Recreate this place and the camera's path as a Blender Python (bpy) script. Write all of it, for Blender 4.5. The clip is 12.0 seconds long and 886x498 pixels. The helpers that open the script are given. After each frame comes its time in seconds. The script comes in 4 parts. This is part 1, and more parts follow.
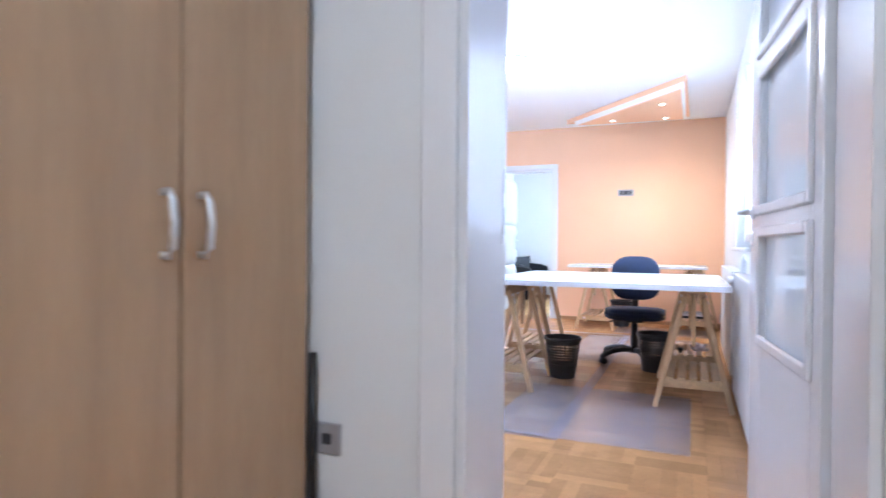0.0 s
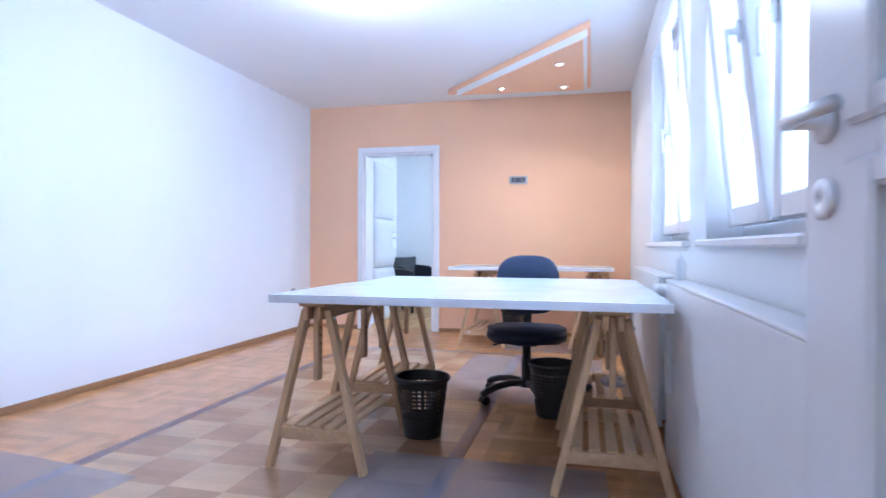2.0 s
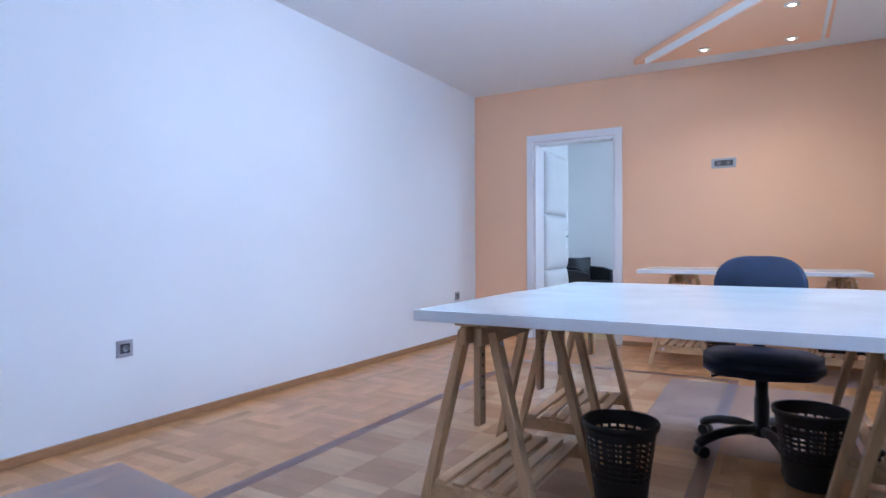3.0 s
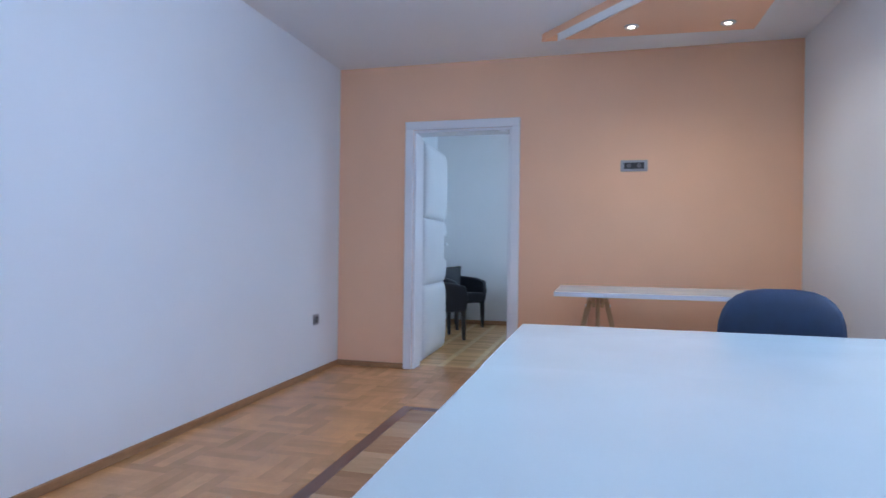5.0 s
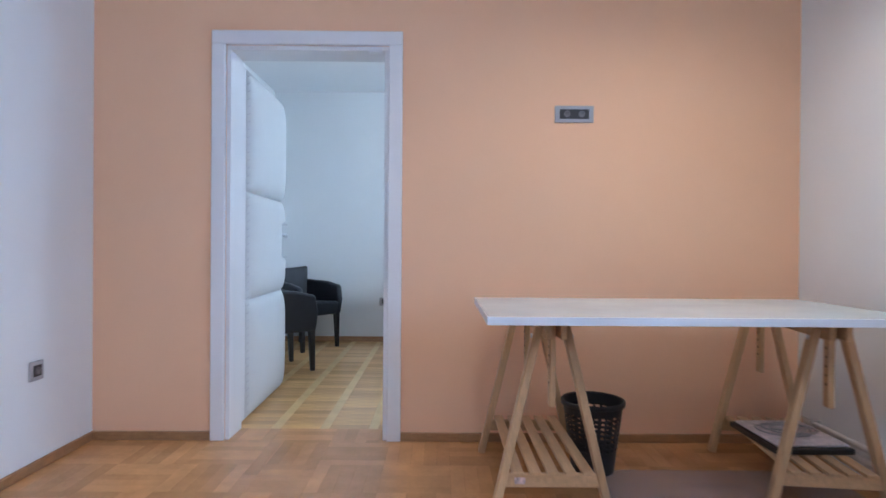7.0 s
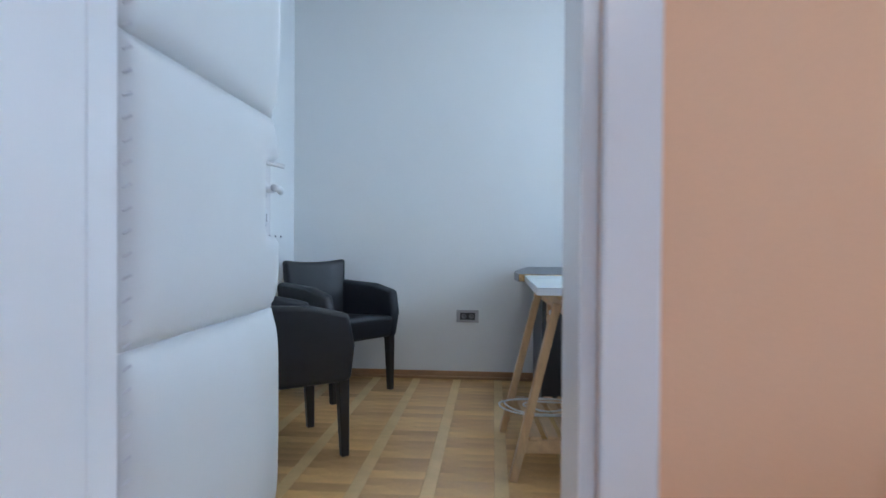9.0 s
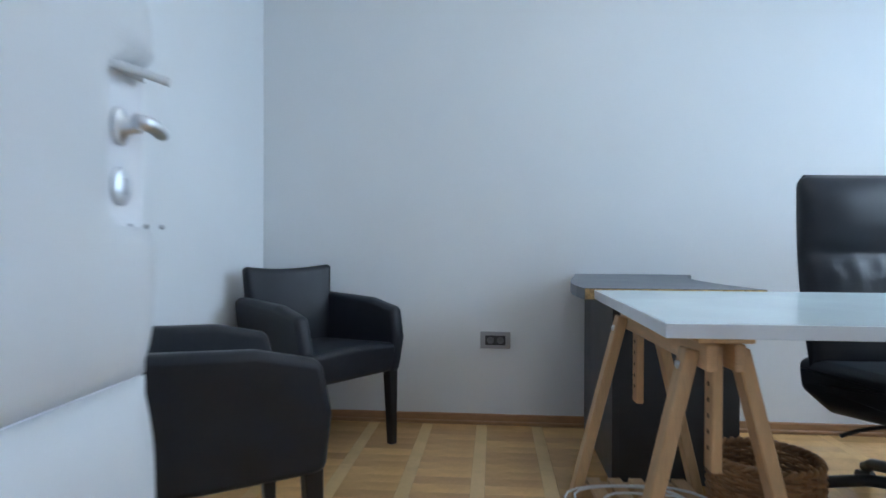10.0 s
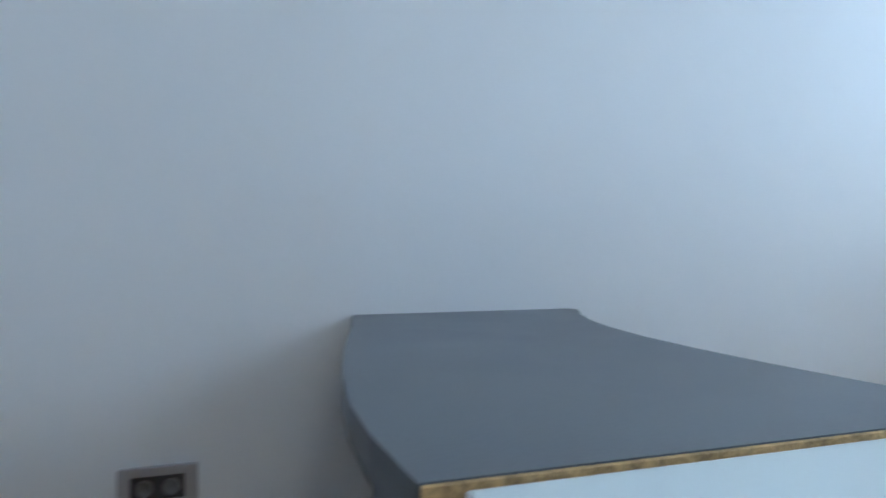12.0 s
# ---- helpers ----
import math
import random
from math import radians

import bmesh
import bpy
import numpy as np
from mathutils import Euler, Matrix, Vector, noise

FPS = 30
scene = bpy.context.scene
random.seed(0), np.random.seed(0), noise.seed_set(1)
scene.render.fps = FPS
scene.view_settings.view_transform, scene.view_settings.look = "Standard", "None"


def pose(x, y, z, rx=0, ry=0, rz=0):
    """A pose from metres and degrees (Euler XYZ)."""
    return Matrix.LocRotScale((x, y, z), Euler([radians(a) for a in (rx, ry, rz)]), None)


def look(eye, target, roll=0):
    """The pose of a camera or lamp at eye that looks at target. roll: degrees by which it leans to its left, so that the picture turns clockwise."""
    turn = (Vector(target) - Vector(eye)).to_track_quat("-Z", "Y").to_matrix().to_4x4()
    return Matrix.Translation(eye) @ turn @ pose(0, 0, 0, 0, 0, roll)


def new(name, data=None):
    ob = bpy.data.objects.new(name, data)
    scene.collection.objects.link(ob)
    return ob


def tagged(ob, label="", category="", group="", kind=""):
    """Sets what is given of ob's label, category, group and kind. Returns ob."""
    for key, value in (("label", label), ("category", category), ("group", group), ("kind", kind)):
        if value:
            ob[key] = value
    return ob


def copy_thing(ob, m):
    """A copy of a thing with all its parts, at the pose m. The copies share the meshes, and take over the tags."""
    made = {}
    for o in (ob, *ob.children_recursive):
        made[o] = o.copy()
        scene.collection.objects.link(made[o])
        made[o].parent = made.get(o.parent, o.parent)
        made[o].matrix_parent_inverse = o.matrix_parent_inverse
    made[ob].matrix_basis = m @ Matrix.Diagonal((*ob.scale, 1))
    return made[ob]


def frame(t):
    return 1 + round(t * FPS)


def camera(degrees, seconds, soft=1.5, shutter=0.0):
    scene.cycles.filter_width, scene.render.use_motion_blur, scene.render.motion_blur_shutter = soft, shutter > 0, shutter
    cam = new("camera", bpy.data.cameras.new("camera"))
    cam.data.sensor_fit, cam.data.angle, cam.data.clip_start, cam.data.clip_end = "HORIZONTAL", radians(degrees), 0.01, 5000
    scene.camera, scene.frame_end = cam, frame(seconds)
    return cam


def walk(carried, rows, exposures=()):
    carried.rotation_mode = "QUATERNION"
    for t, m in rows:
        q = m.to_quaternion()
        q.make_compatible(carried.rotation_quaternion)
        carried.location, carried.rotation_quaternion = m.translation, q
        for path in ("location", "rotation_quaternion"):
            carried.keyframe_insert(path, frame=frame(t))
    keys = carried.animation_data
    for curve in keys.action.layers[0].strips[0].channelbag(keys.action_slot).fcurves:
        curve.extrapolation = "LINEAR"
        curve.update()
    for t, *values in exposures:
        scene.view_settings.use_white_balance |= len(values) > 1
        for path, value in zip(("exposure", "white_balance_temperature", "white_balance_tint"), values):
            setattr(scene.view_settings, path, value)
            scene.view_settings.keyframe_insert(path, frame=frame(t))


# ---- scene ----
cam = camera(74.1, 12.0, shutter=0.4)
PATH = [
    (0, (3.251, -7.899, 0.98), (2.468, -6.058, 0.966), 0.5),
    (0.5, (3.263, -7.561, 0.974), (2.71, -5.64, 0.96), 0.6),
    (1, (3.254, -7.189, 0.963), (2.813, -5.239, 0.957), 0.4),
    (1.5, (3.226, -6.746, 0.956), (2.819, -4.788, 0.954), 0.3),
    (2, (3.163, -6.355, 0.95), (2.689, -4.412, 0.942), 0.2),
    (2.5, (3.095, -6.049, 0.951), (2.213, -4.254, 0.939), -0.1),
    (2.7, (3.012, -5.919, 0.939), (2.015, -4.185, 0.931), -0.2),
    (4.3, (2.366, -4.964, 1.012), (1.429, -3.197, 1.003), 0.6),
    (4.5, (2.297, -4.893, 1.013), (1.464, -3.075, 1.003), 0.9),
    (5, (2.172, -4.73, 1.021), (1.668, -2.794, 1.019), 0.7),
    (5.5, (2.053, -4.449, 1.045), (1.689, -2.482, 1.04), 0.7),
    (6, (1.938, -4.053, 1.01), (1.8, -2.058, 1.01), 0.7),
    (6.5, (1.838, -3.562, 0.998), (1.847, -1.562, 0.994), 0.4),
    (7, (1.77, -2.999, 0.993), (1.779, -0.999, 0.985), 0.4),
    (7.2, (1.735, -2.768, 0.974), (1.744, -0.768, 0.967), 0.4),
    (8.8, (1.422, -0.961, 0.918), (1.259, 1.032, 0.902), 0.2),
    (9, (1.373, -0.738, 0.897), (1.204, 1.255, 0.876), 0.4),
    (9.5, (1.284, -0.245, 0.898), (1.087, 1.745, 0.877), 0.3),
    (10, (1.204, 0.235, 0.891), (1.03, 2.227, 0.871), 0.2),
    (10.5, (1.212, 0.753, 0.877), (1.099, 2.75, 0.855), 0.1),
    (10.8, (1.241, 1.035, 0.896), (1.172, 3.033, 0.875), 0.2),
    (11, (1.273, 1.246, 0.907), (1.264, 3.246, 0.885), -0.1),
    (11.2, (1.281, 1.401, 0.91), (1.367, 3.399, 0.897), 0.4),
    (11.5, (1.314, 1.58, 0.911), (1.56, 3.565, 0.898), 0.4),
    (11.8, (1.365, 1.773, 0.898), (1.778, 3.73, 0.888), 0.5),
    (12, (1.409, 1.85, 0.892), (1.996, 3.762, 0.887), 0.2),
]
walk(cam, [(t, look(eye, target, roll)) for t, eye, target, roll in PATH],
     exposures=[(0.0, 1.85, 6000, 14), (0.5, 1.68, 5900, 14), (1.5, 1.48, 5550, 15), (2.5, 1.02, 5650, 14), (4.3, 0.26, 5500, 11), (5.5, 0.30, 5600, 11), (6.5, 0.52, 5800, 11),
                (7.2, 0.66, 5900, 11), (9.0, 0.5, 6100, 10), (9.5, 0.43, 6250, 10), (10.5, 0.47, 6250, 10), (11.5, 0.33, 6200, 10), (12.0, 0.25, 6150, 10)])

# ---- light ----
world = bpy.data.worlds.new("sky")
scene.world = world
world.use_nodes = True
_n, _l = world.node_tree.nodes, world.node_tree.links
sky = _n.new("ShaderNodeTexSky")
sky.sky_type, sky.sun_disc = "NISHITA", False
sky.sun_elevation, sky.sun_rotation = radians(48), radians(200)
_l.new(sky.outputs[0], _n["Background"].inputs[0])
_n["Background"].inputs[1].default_value = 0.12

sun = new("sun", bpy.data.lights.new("sun", "SUN"))
sun.data.energy, sun.data.angle, sun.data.color = 1.0, radians(12), (1.0, 0.95, 0.88)
sun.matrix_world = look((20, -40, 30), (0, 0, 0))


def window_light(name, x, y0, y1, z0, z1, watts, color, fall=0.12, spread=180):
    """Sky light that enters by a window opening, facing into the room."""
    lamp = bpy.data.lights.new(name, "AREA")
    lamp.shape, lamp.size, lamp.size_y = "RECTANGLE", y1 - y0, z1 - z0
    lamp.energy, lamp.color, lamp.spread = watts, color, radians(spread)
    ob = new(name, lamp)
    ob.matrix_world = look((x, (y0 + y1) / 2, (z0 + z1) / 2), (x - 1, (y0 + y1) / 2, (z0 + z1) / 2 - fall))
    return ob


SKY_BLUE = (0.45, 0.61, 1.0)
window_light("window_light_far", 3.86, -3.5, -2.08, 1.03, 2.22, 20, SKY_BLUE, 0.3)
window_light("window_light_near", 3.86, -4.98, -3.98, 1.03, 2.22, 14.5, SKY_BLUE, 0.3)
window_light("window_light_office", 3.86, 1.05, 2.95, 1.03, 2.2, 26, (0.52, 0.72, 1.0), 0.5, 175)

# ---- materials ----
PI = math.pi


def material(name, color, rough=0.5, metal=0.0, spread=0.06, scale=6.0, fine=90.0, bump=0.05, coat=0.0,
             stretch=(1, 1, 1), by_object=0.0, by_island=0.0, spec=0.5):
    """A painted, lacquered or moulded surface: colour varied at two scales, fine relief, uneven gloss."""
    m = bpy.data.materials.new(name)
    m.use_nodes = True
    n, l = m.node_tree.nodes, m.node_tree.links
    b = n["Principled BSDF"]
    b.inputs["Metallic"].default_value = metal
    b.inputs["Coat Weight"].default_value = coat
    b.inputs["Coat Roughness"].default_value = 0.15
    b.inputs["Specular IOR Level"].default_value = spec
    tc, mp = n.new("ShaderNodeTexCoord"), n.new("ShaderNodeMapping")
    mp.inputs["Scale"].default_value = stretch
    l.new(tc.outputs["Object"], mp.inputs["Vector"])
    big, small = n.new("ShaderNodeTexNoise"), n.new("ShaderNodeTexNoise")
    big.inputs["Scale"].default_value, small.inputs["Scale"].default_value = scale, fine
    big.inputs["Detail"].default_value, small.inputs["Detail"].default_value = 4, 3
    l.new(mp.outputs[0], big.inputs["Vector"])
    l.new(mp.outputs[0], small.inputs["Vector"])
    mix = n.new("ShaderNodeMath")
    mix.operation = "MULTIPLY_ADD"
    mix.inputs[1].default_value = 0.4
    l.new(small.outputs["Fac"], mix.inputs[0])
    l.new(big.outputs["Fac"], mix.inputs[2])
    rng = n.new("ShaderNodeMapRange")
    rng.inputs["From Min"].default_value, rng.inputs["From Max"].default_value = 0.45, 0.95
    rng.inputs["To Min"].default_value, rng.inputs["To Max"].default_value = 1 - spread, 1 + spread
    l.new(mix.outputs[0], rng.inputs["Value"])
    value = rng.outputs["Result"]
    for amount, node, socket in ((by_object, "ShaderNodeObjectInfo", "Random"), (by_island, "ShaderNodeNewGeometry", "Random Per Island")):
        if amount:
            src, r2, mul = n.new(node), n.new("ShaderNodeMapRange"), n.new("ShaderNodeMath")
            r2.inputs["To Min"].default_value, r2.inputs["To Max"].default_value = 1 - amount, 1 + amount
            mul.operation = "MULTIPLY"
            l.new(src.outputs[socket], r2.inputs["Value"])
            l.new(value, mul.inputs[0])
            l.new(r2.outputs["Result"], mul.inputs[1])
            value = mul.outputs[0]
    hsv = n.new("ShaderNodeHueSaturation")
    hsv.inputs["Color"].default_value = (*color, 1)
    l.new(value, hsv.inputs["Value"])
    l.new(hsv.outputs[0], b.inputs["Base Color"])
    rr = n.new("ShaderNodeMapRange")
    rr.inputs["To Min"].default_value, rr.inputs["To Max"].default_value = max(0.02, rough * 0.8), min(1, rough * 1.2)
    l.new(big.outputs["Fac"], rr.inputs["Value"])
    l.new(rr.outputs["Result"], b.inputs["Roughness"])
    if bump:
        bp = n.new("ShaderNodeBump")
        bp.inputs["Strength"].default_value, bp.inputs["Distance"].default_value = bump, 0.004
        l.new(small.outputs["Fac"], bp.inputs["Height"])
        l.new(bp.outputs[0], b.inputs["Normal"])
    return m


def glass(name, tint=(0.93, 0.97, 0.98), rough=0.02):
    m = bpy.data.materials.new(name)
    m.use_nodes = True
    b = m.node_tree.nodes["Principled BSDF"]
    b.inputs["Base Color"].default_value = (*tint, 1)
    b.inputs["Roughness"].default_value = rough
    b.inputs["Transmission Weight"].default_value = 1.0
    b.inputs["IOR"].default_value = 1.45
    return m


def glowing(name, color, strength):
    m = bpy.data.materials.new(name)
    m.use_nodes = True
    b = m.node_tree.nodes["Principled BSDF"]
    b.inputs["Base Color"].default_value = (*color, 1)
    b.inputs["Emission Color"].default_value = (*color, 1)
    b.inputs["Emission Strength"].default_value = strength
    return m


WHITE_WALL = material("white_wall_paint", (0.83, 0.84, 0.845), 0.75, spread=0.025, scale=1.3, fine=160, bump=0.08)
PEACH_WALL = material("peach_wall_paint", (0.92, 0.57, 0.36), 0.7, spread=0.04, scale=1.2, fine=160, bump=0.08)
CEILING = material("ceiling_paint", (0.88, 0.88, 0.88), 0.8, spread=0.02, scale=1.0, fine=140, bump=0.06)
WHITE_LACQUER = material("white_door_lacquer", (0.86, 0.86, 0.88), 0.22, spread=0.02, scale=2, fine=300, bump=0.015)
WHITE_PLASTIC = material("white_plastic", (0.82, 0.83, 0.84), 0.35, spread=0.02, scale=8, bump=0.02)
TABLE_WHITE = material("white_laminate", (0.62, 0.71, 0.725), 0.2, spread=0.02, scale=4, fine=220, bump=0.03)
EDGE_WHITE = material("white_edge_band", (0.72, 0.75, 0.79), 0.35, spread=0.03, scale=9, fine=200, bump=0.03)
PINE = material("pine_wood", (0.60, 0.38, 0.20), 0.5, spread=0.16, scale=5, fine=30, bump=0.1, stretch=(9, 9, 1.2), by_object=0.1)
PINE_Y = material("pine_wood_lengthwise", (0.60, 0.38, 0.20), 0.5, spread=0.16, scale=5, fine=30, bump=0.1, stretch=(9, 1.2, 9), by_object=0.1)
BASE_WOOD = material("skirting_wood", (0.38, 0.20, 0.09), 0.4, spread=0.15, scale=6, fine=50, bump=0.05, stretch=(3, 3, 10))
PARQUET = material("oak_parquet", (0.58, 0.30, 0.125), 0.22, spread=0.14, scale=7, fine=55, bump=0.05, by_object=0.17)
PARQUET_REST = material("oak_parquet_rest", (0.58, 0.30, 0.125), 0.22, spread=0.14, scale=7, fine=55, bump=0.05, by_island=0.17)
LIGHT_SQUARE = material("pale_parquet", (0.53, 0.34, 0.19), 0.25, spread=0.1, scale=7, fine=55, bump=0.05, by_object=0.1)
DARK_SQUARE = material("brown_parquet", (0.40, 0.225, 0.12), 0.25, spread=0.12, scale=7, fine=55, bump=0.05, by_object=0.12)
DARK_INLAY = material("wenge_inlay", (0.18, 0.09, 0.068), 0.3, spread=0.1, scale=5, fine=60, bump=0.02, by_object=0.08)
OFFICE_STRIP = material("maple_strip", (0.77, 0.51, 0.24), 0.25, spread=0.1, scale=8, fine=55, bump=0.05, by_object=0.06)
OFFICE_BLOCK = material("oak_block", (0.68, 0.40, 0.165), 0.24, spread=0.15, scale=8, fine=55, bump=0.05, by_object=0.2)
OFFICE_REST = material("oak_block_rest", (0.68, 0.40, 0.165), 0.24, spread=0.15, scale=8, fine=55, bump=0.05, by_island=0.2)
SUBFLOOR = material("dark_joint_and_hole_shade", (0.10, 0.055, 0.03), 0.7, bump=0.0)
BLACK_LEATHER = material("black_leather", (0.016, 0.018, 0.025), 0.40, spread=0.2, scale=9, fine=260, bump=0.10, spec=0.36)
BLACK_LEGS = material("black_lacquered_wood", (0.020, 0.019, 0.022), 0.35, spread=0.15, scale=9, bump=0.03)
CHAIR_FABRIC = material("navy_fabric", (0.012, 0.027, 0.07), 0.62, spread=0.25, scale=12, fine=420, bump=0.35)
BLACK_PLASTIC = material("black_plastic", (0.013, 0.013, 0.014), 0.42, spread=0.15, scale=10, bump=0.05)
CHROME = material("brushed_metal", (0.76, 0.78, 0.81), 0.45, metal=1.0, spread=0.05, scale=20, bump=0.02)
PADDING = material("white_faux_leather", (0.68, 0.69, 0.70), 0.42, spread=0.025, scale=4, fine=300, bump=0.12)
PLATE_GREY = material("silver_plate", (0.40, 0.40, 0.43), 0.35, metal=0.4, spread=0.05, scale=20, bump=0.02)
PLATE_DARK = material("graphite_insert", (0.035, 0.035, 0.04), 0.4, spread=0.1, scale=20, bump=0.02)
SOCKET_GREY = material("socket_grey", (0.15, 0.15, 0.165), 0.35, spread=0.08, scale=20, bump=0.02)
WARDROBE_WOOD = material("beech_veneer", (0.52, 0.345, 0.21), 0.4, spread=0.1, scale=2.5, fine=40, bump=0.04, stretch=(6, 6, 0.6))
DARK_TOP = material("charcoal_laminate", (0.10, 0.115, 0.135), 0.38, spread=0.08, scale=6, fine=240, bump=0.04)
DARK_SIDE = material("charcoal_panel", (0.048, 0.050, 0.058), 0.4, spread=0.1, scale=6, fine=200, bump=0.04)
CHIPBOARD = material("raw_chipboard", (0.50, 0.33, 0.15), 0.8, spread=0.45, scale=60, fine=240, bump=0.5)
WICKER = material("wicker_cane", (0.34, 0.17, 0.07), 0.5, spread=0.3, scale=14, fine=90, bump=0.2, by_island=0.2)
CRUMPLED = material("crumpled_paper", (0.72, 0.66, 0.68), 0.7, spread=0.25, scale=25, bump=0.3)
GLASS = glass("clear_glass")
MILKY_GLASS = glass("milky_glass", (0.88, 0.94, 0.97), 0.015)
MILKY_GLASS.node_tree.nodes["Principled BSDF"].inputs["Transmission Weight"].default_value = 0.12
THREAD = material("pale_thread", (0.60, 0.60, 0.63), 0.6, spread=0.05)
SPOT_GLOW = glowing("lamp_glow", (1.0, 0.86, 0.68), 14.0)

# ---- building helpers ----


def part(name, bm, mat, parent=None, label="", smooth=False):
    me = bpy.data.meshes.new(name)
    bmesh.ops.recalc_face_normals(bm, faces=bm.faces)
    bm.to_mesh(me)
    bm.free()
    me.materials.append(mat)
    if smooth:
        for p in me.polygons:
            p.use_smooth = True
    ob = new(name, me)
    ob.parent = parent
    if label:
        ob["label"] = label
    return ob


def group_at(name, m):
    e = new(name)
    e.empty_display_size = 0.1
    e.matrix_basis = m
    return e


def box(bm, x0, x1, y0, y1, z0, z1, bevel=0.0, seg=1, m=None):
    r = bmesh.ops.create_cube(bm, size=1.0)
    vs = r["verts"]
    t = Matrix.LocRotScale(((x0 + x1) / 2, (y0 + y1) / 2, (z0 + z1) / 2), None, (x1 - x0, y1 - y0, z1 - z0))
    bmesh.ops.transform(bm, matrix=t, verts=vs)
    if bevel:
        es = list({e for v in vs for e in v.link_edges})
        out = bmesh.ops.bevel(bm, geom=es, offset=bevel, segments=seg, affect="EDGES", profile=0.6)
        vs = list({v for f in out["faces"] for v in f.verts} | {v for v in vs if v.is_valid})
    if m is not None:
        bmesh.ops.transform(bm, matrix=m, verts=vs)
    return bm


def boxes(*rows, bevel=0.0):
    bm = bmesh.new()
    for r in rows:
        box(bm, *r, bevel=bevel)
    return bm


def beam(bm, a, b, w, d, bevel=0.003, side=(0, 1, 0), taper=1.0):
    """A squared bar from a to b, w wide and d deep; side is the way of its depth."""
    a, b = Vector(a), Vector(b)
    z = (b - a).normalized()
    y = Vector(side)
    x = y.cross(z).normalized()
    y = z.cross(x).normalized()
    n0 = set(bm.verts)
    r = bmesh.ops.create_cube(bm, size=1.0)
    ln = (b - a).length
    for v in r["verts"]:
        k = taper if v.co.z < 0 else 1.0
        v.co = Vector((v.co.x * w * k, v.co.y * d * k, v.co.z * ln))
    if bevel:
        bmesh.ops.bevel(bm, geom=list({e for v in r["verts"] for e in v.link_edges}), offset=bevel, segments=1, affect="EDGES")
    rot = Matrix((x, y, z)).transposed().to_4x4()
    bmesh.ops.transform(bm, matrix=Matrix.Translation((a + b) / 2) @ rot, verts=[v for v in bm.verts if v not in n0])
    return bm


def prism(bm, pts, axis, a, b, bevel=0.0, seg=2):
    """A flat outline pushed along an axis from a to b."""
    def place(p, h):
        return {"x": (h, p[0], p[1]), "y": (p[0], h, p[1]), "z": (p[0], p[1], h)}[axis]
    lo, hi = [bm.verts.new(place(p, a)) for p in pts], [bm.verts.new(place(p, b)) for p in pts]
    n = len(pts)
    fs = [bm.faces.new(lo), bm.faces.new(hi)]
    for i in range(n):
        fs.append(bm.faces.new((lo[i], lo[(i + 1) % n], hi[(i + 1) % n], hi[i])))
    if bevel:
        bmesh.ops.bevel(bm, geom=list({e for f in fs for e in f.edges}), offset=bevel, segments=seg, affect="EDGES")
    return bm


def lathe(bm, profile, n=24, cx=0.0, cy=0.0, caps=True):
    """A turned shape from (radius, z) pairs round an upright axis."""
    rings = [[bm.verts.new((cx + r * math.cos(2 * PI * i / n), cy + r * math.sin(2 * PI * i / n), z)) for i in range(n)] for r, z in profile]
    for a, b in zip(rings, rings[1:]):
        for i in range(n):
            bm.faces.new((a[i], a[(i + 1) % n], b[(i + 1) % n], b[i]))
    if caps:
        bm.faces.new(rings[0])
        bm.faces.new(rings[-1])
    else:
        for i in range(n):
            bm.faces.new((rings[-1][i], rings[-1][(i + 1) % n], rings[0][(i + 1) % n], rings[0][i]))
    return bm


def tube(bm, pts, r, n=8):
    """A round cord or bar along points."""
    pts = [Vector(p) for p in pts]
    rings = []
    for i, p in enumerate(pts):
        d = (pts[min(i + 1, len(pts) - 1)] - pts[max(i - 1, 0)]).normalized()
        u = d.cross(Vector((0, 0, 1)) if abs(d.z) < 0.9 else Vector((1, 0, 0))).normalized()
        w = d.cross(u)
        rings.append([bm.verts.new(p + r * (math.cos(2 * PI * k / n) * u + math.sin(2 * PI * k / n) * w)) for k in range(n)])
    for a, b in zip(rings, rings[1:]):
        for k in range(n):
            bm.faces.new((a[k], a[(k + 1) % n], b[(k + 1) % n], b[k]))
    bm.faces.new(rings[0])
    bm.faces.new(rings[-1])
    return bm


def structure(name, bm, mat, label):
    return tagged(part(name, bm, mat), label, name.split("_")[0], kind="structure")


# ---- the setting ----
XR, H, H2, YB = 3.608, 2.565, 2.60, 3.138      # right wall, ceilings, back wall of the office
YP = 0.185                                     # back face of the partition
YD0, YD1 = -6.62, -6.315                        # the thick wall with the glazed door

structure("wall_west", boxes((-0.15, 0.0, -6.62, YP, 0, 2.75)), WHITE_WALL, "plain white painted plaster wall")
structure("wall_office_west", boxes((-0.12, 0.03, YP, YB + 0.15, 0, 2.75)), WHITE_WALL, "white painted plaster wall of the small office")
structure("wall_office_north", boxes((-0.12, 3.9, YB, YB + 0.15, 0, 2.75)), WHITE_WALL, "white painted plaster wall behind the armchairs")
# peach partition: painted plaster in front, white at the back, pierced by the doorway
OX0, OX1, OZ = 0.676, 1.503, 2.012
structure("wall_peach", boxes((0.0, OX0, 0.0, 0.07, 0, 2.75), (OX1, XR, 0.0, 0.07, 0, 2.75), (OX0, OX1, 0.0, 0.07, OZ, 2.75)), PEACH_WALL,
          "matt peach painted wall with a doorway")
structure("wall_partition_back", boxes((0.03, OX0, 0.07, YP, 0, 2.75), (OX1, XR, 0.07, YP, 0, 2.75), (OX0, OX1, 0.07, YP, OZ, 2.75)), WHITE_WALL,
          "white office side of the partition wall")
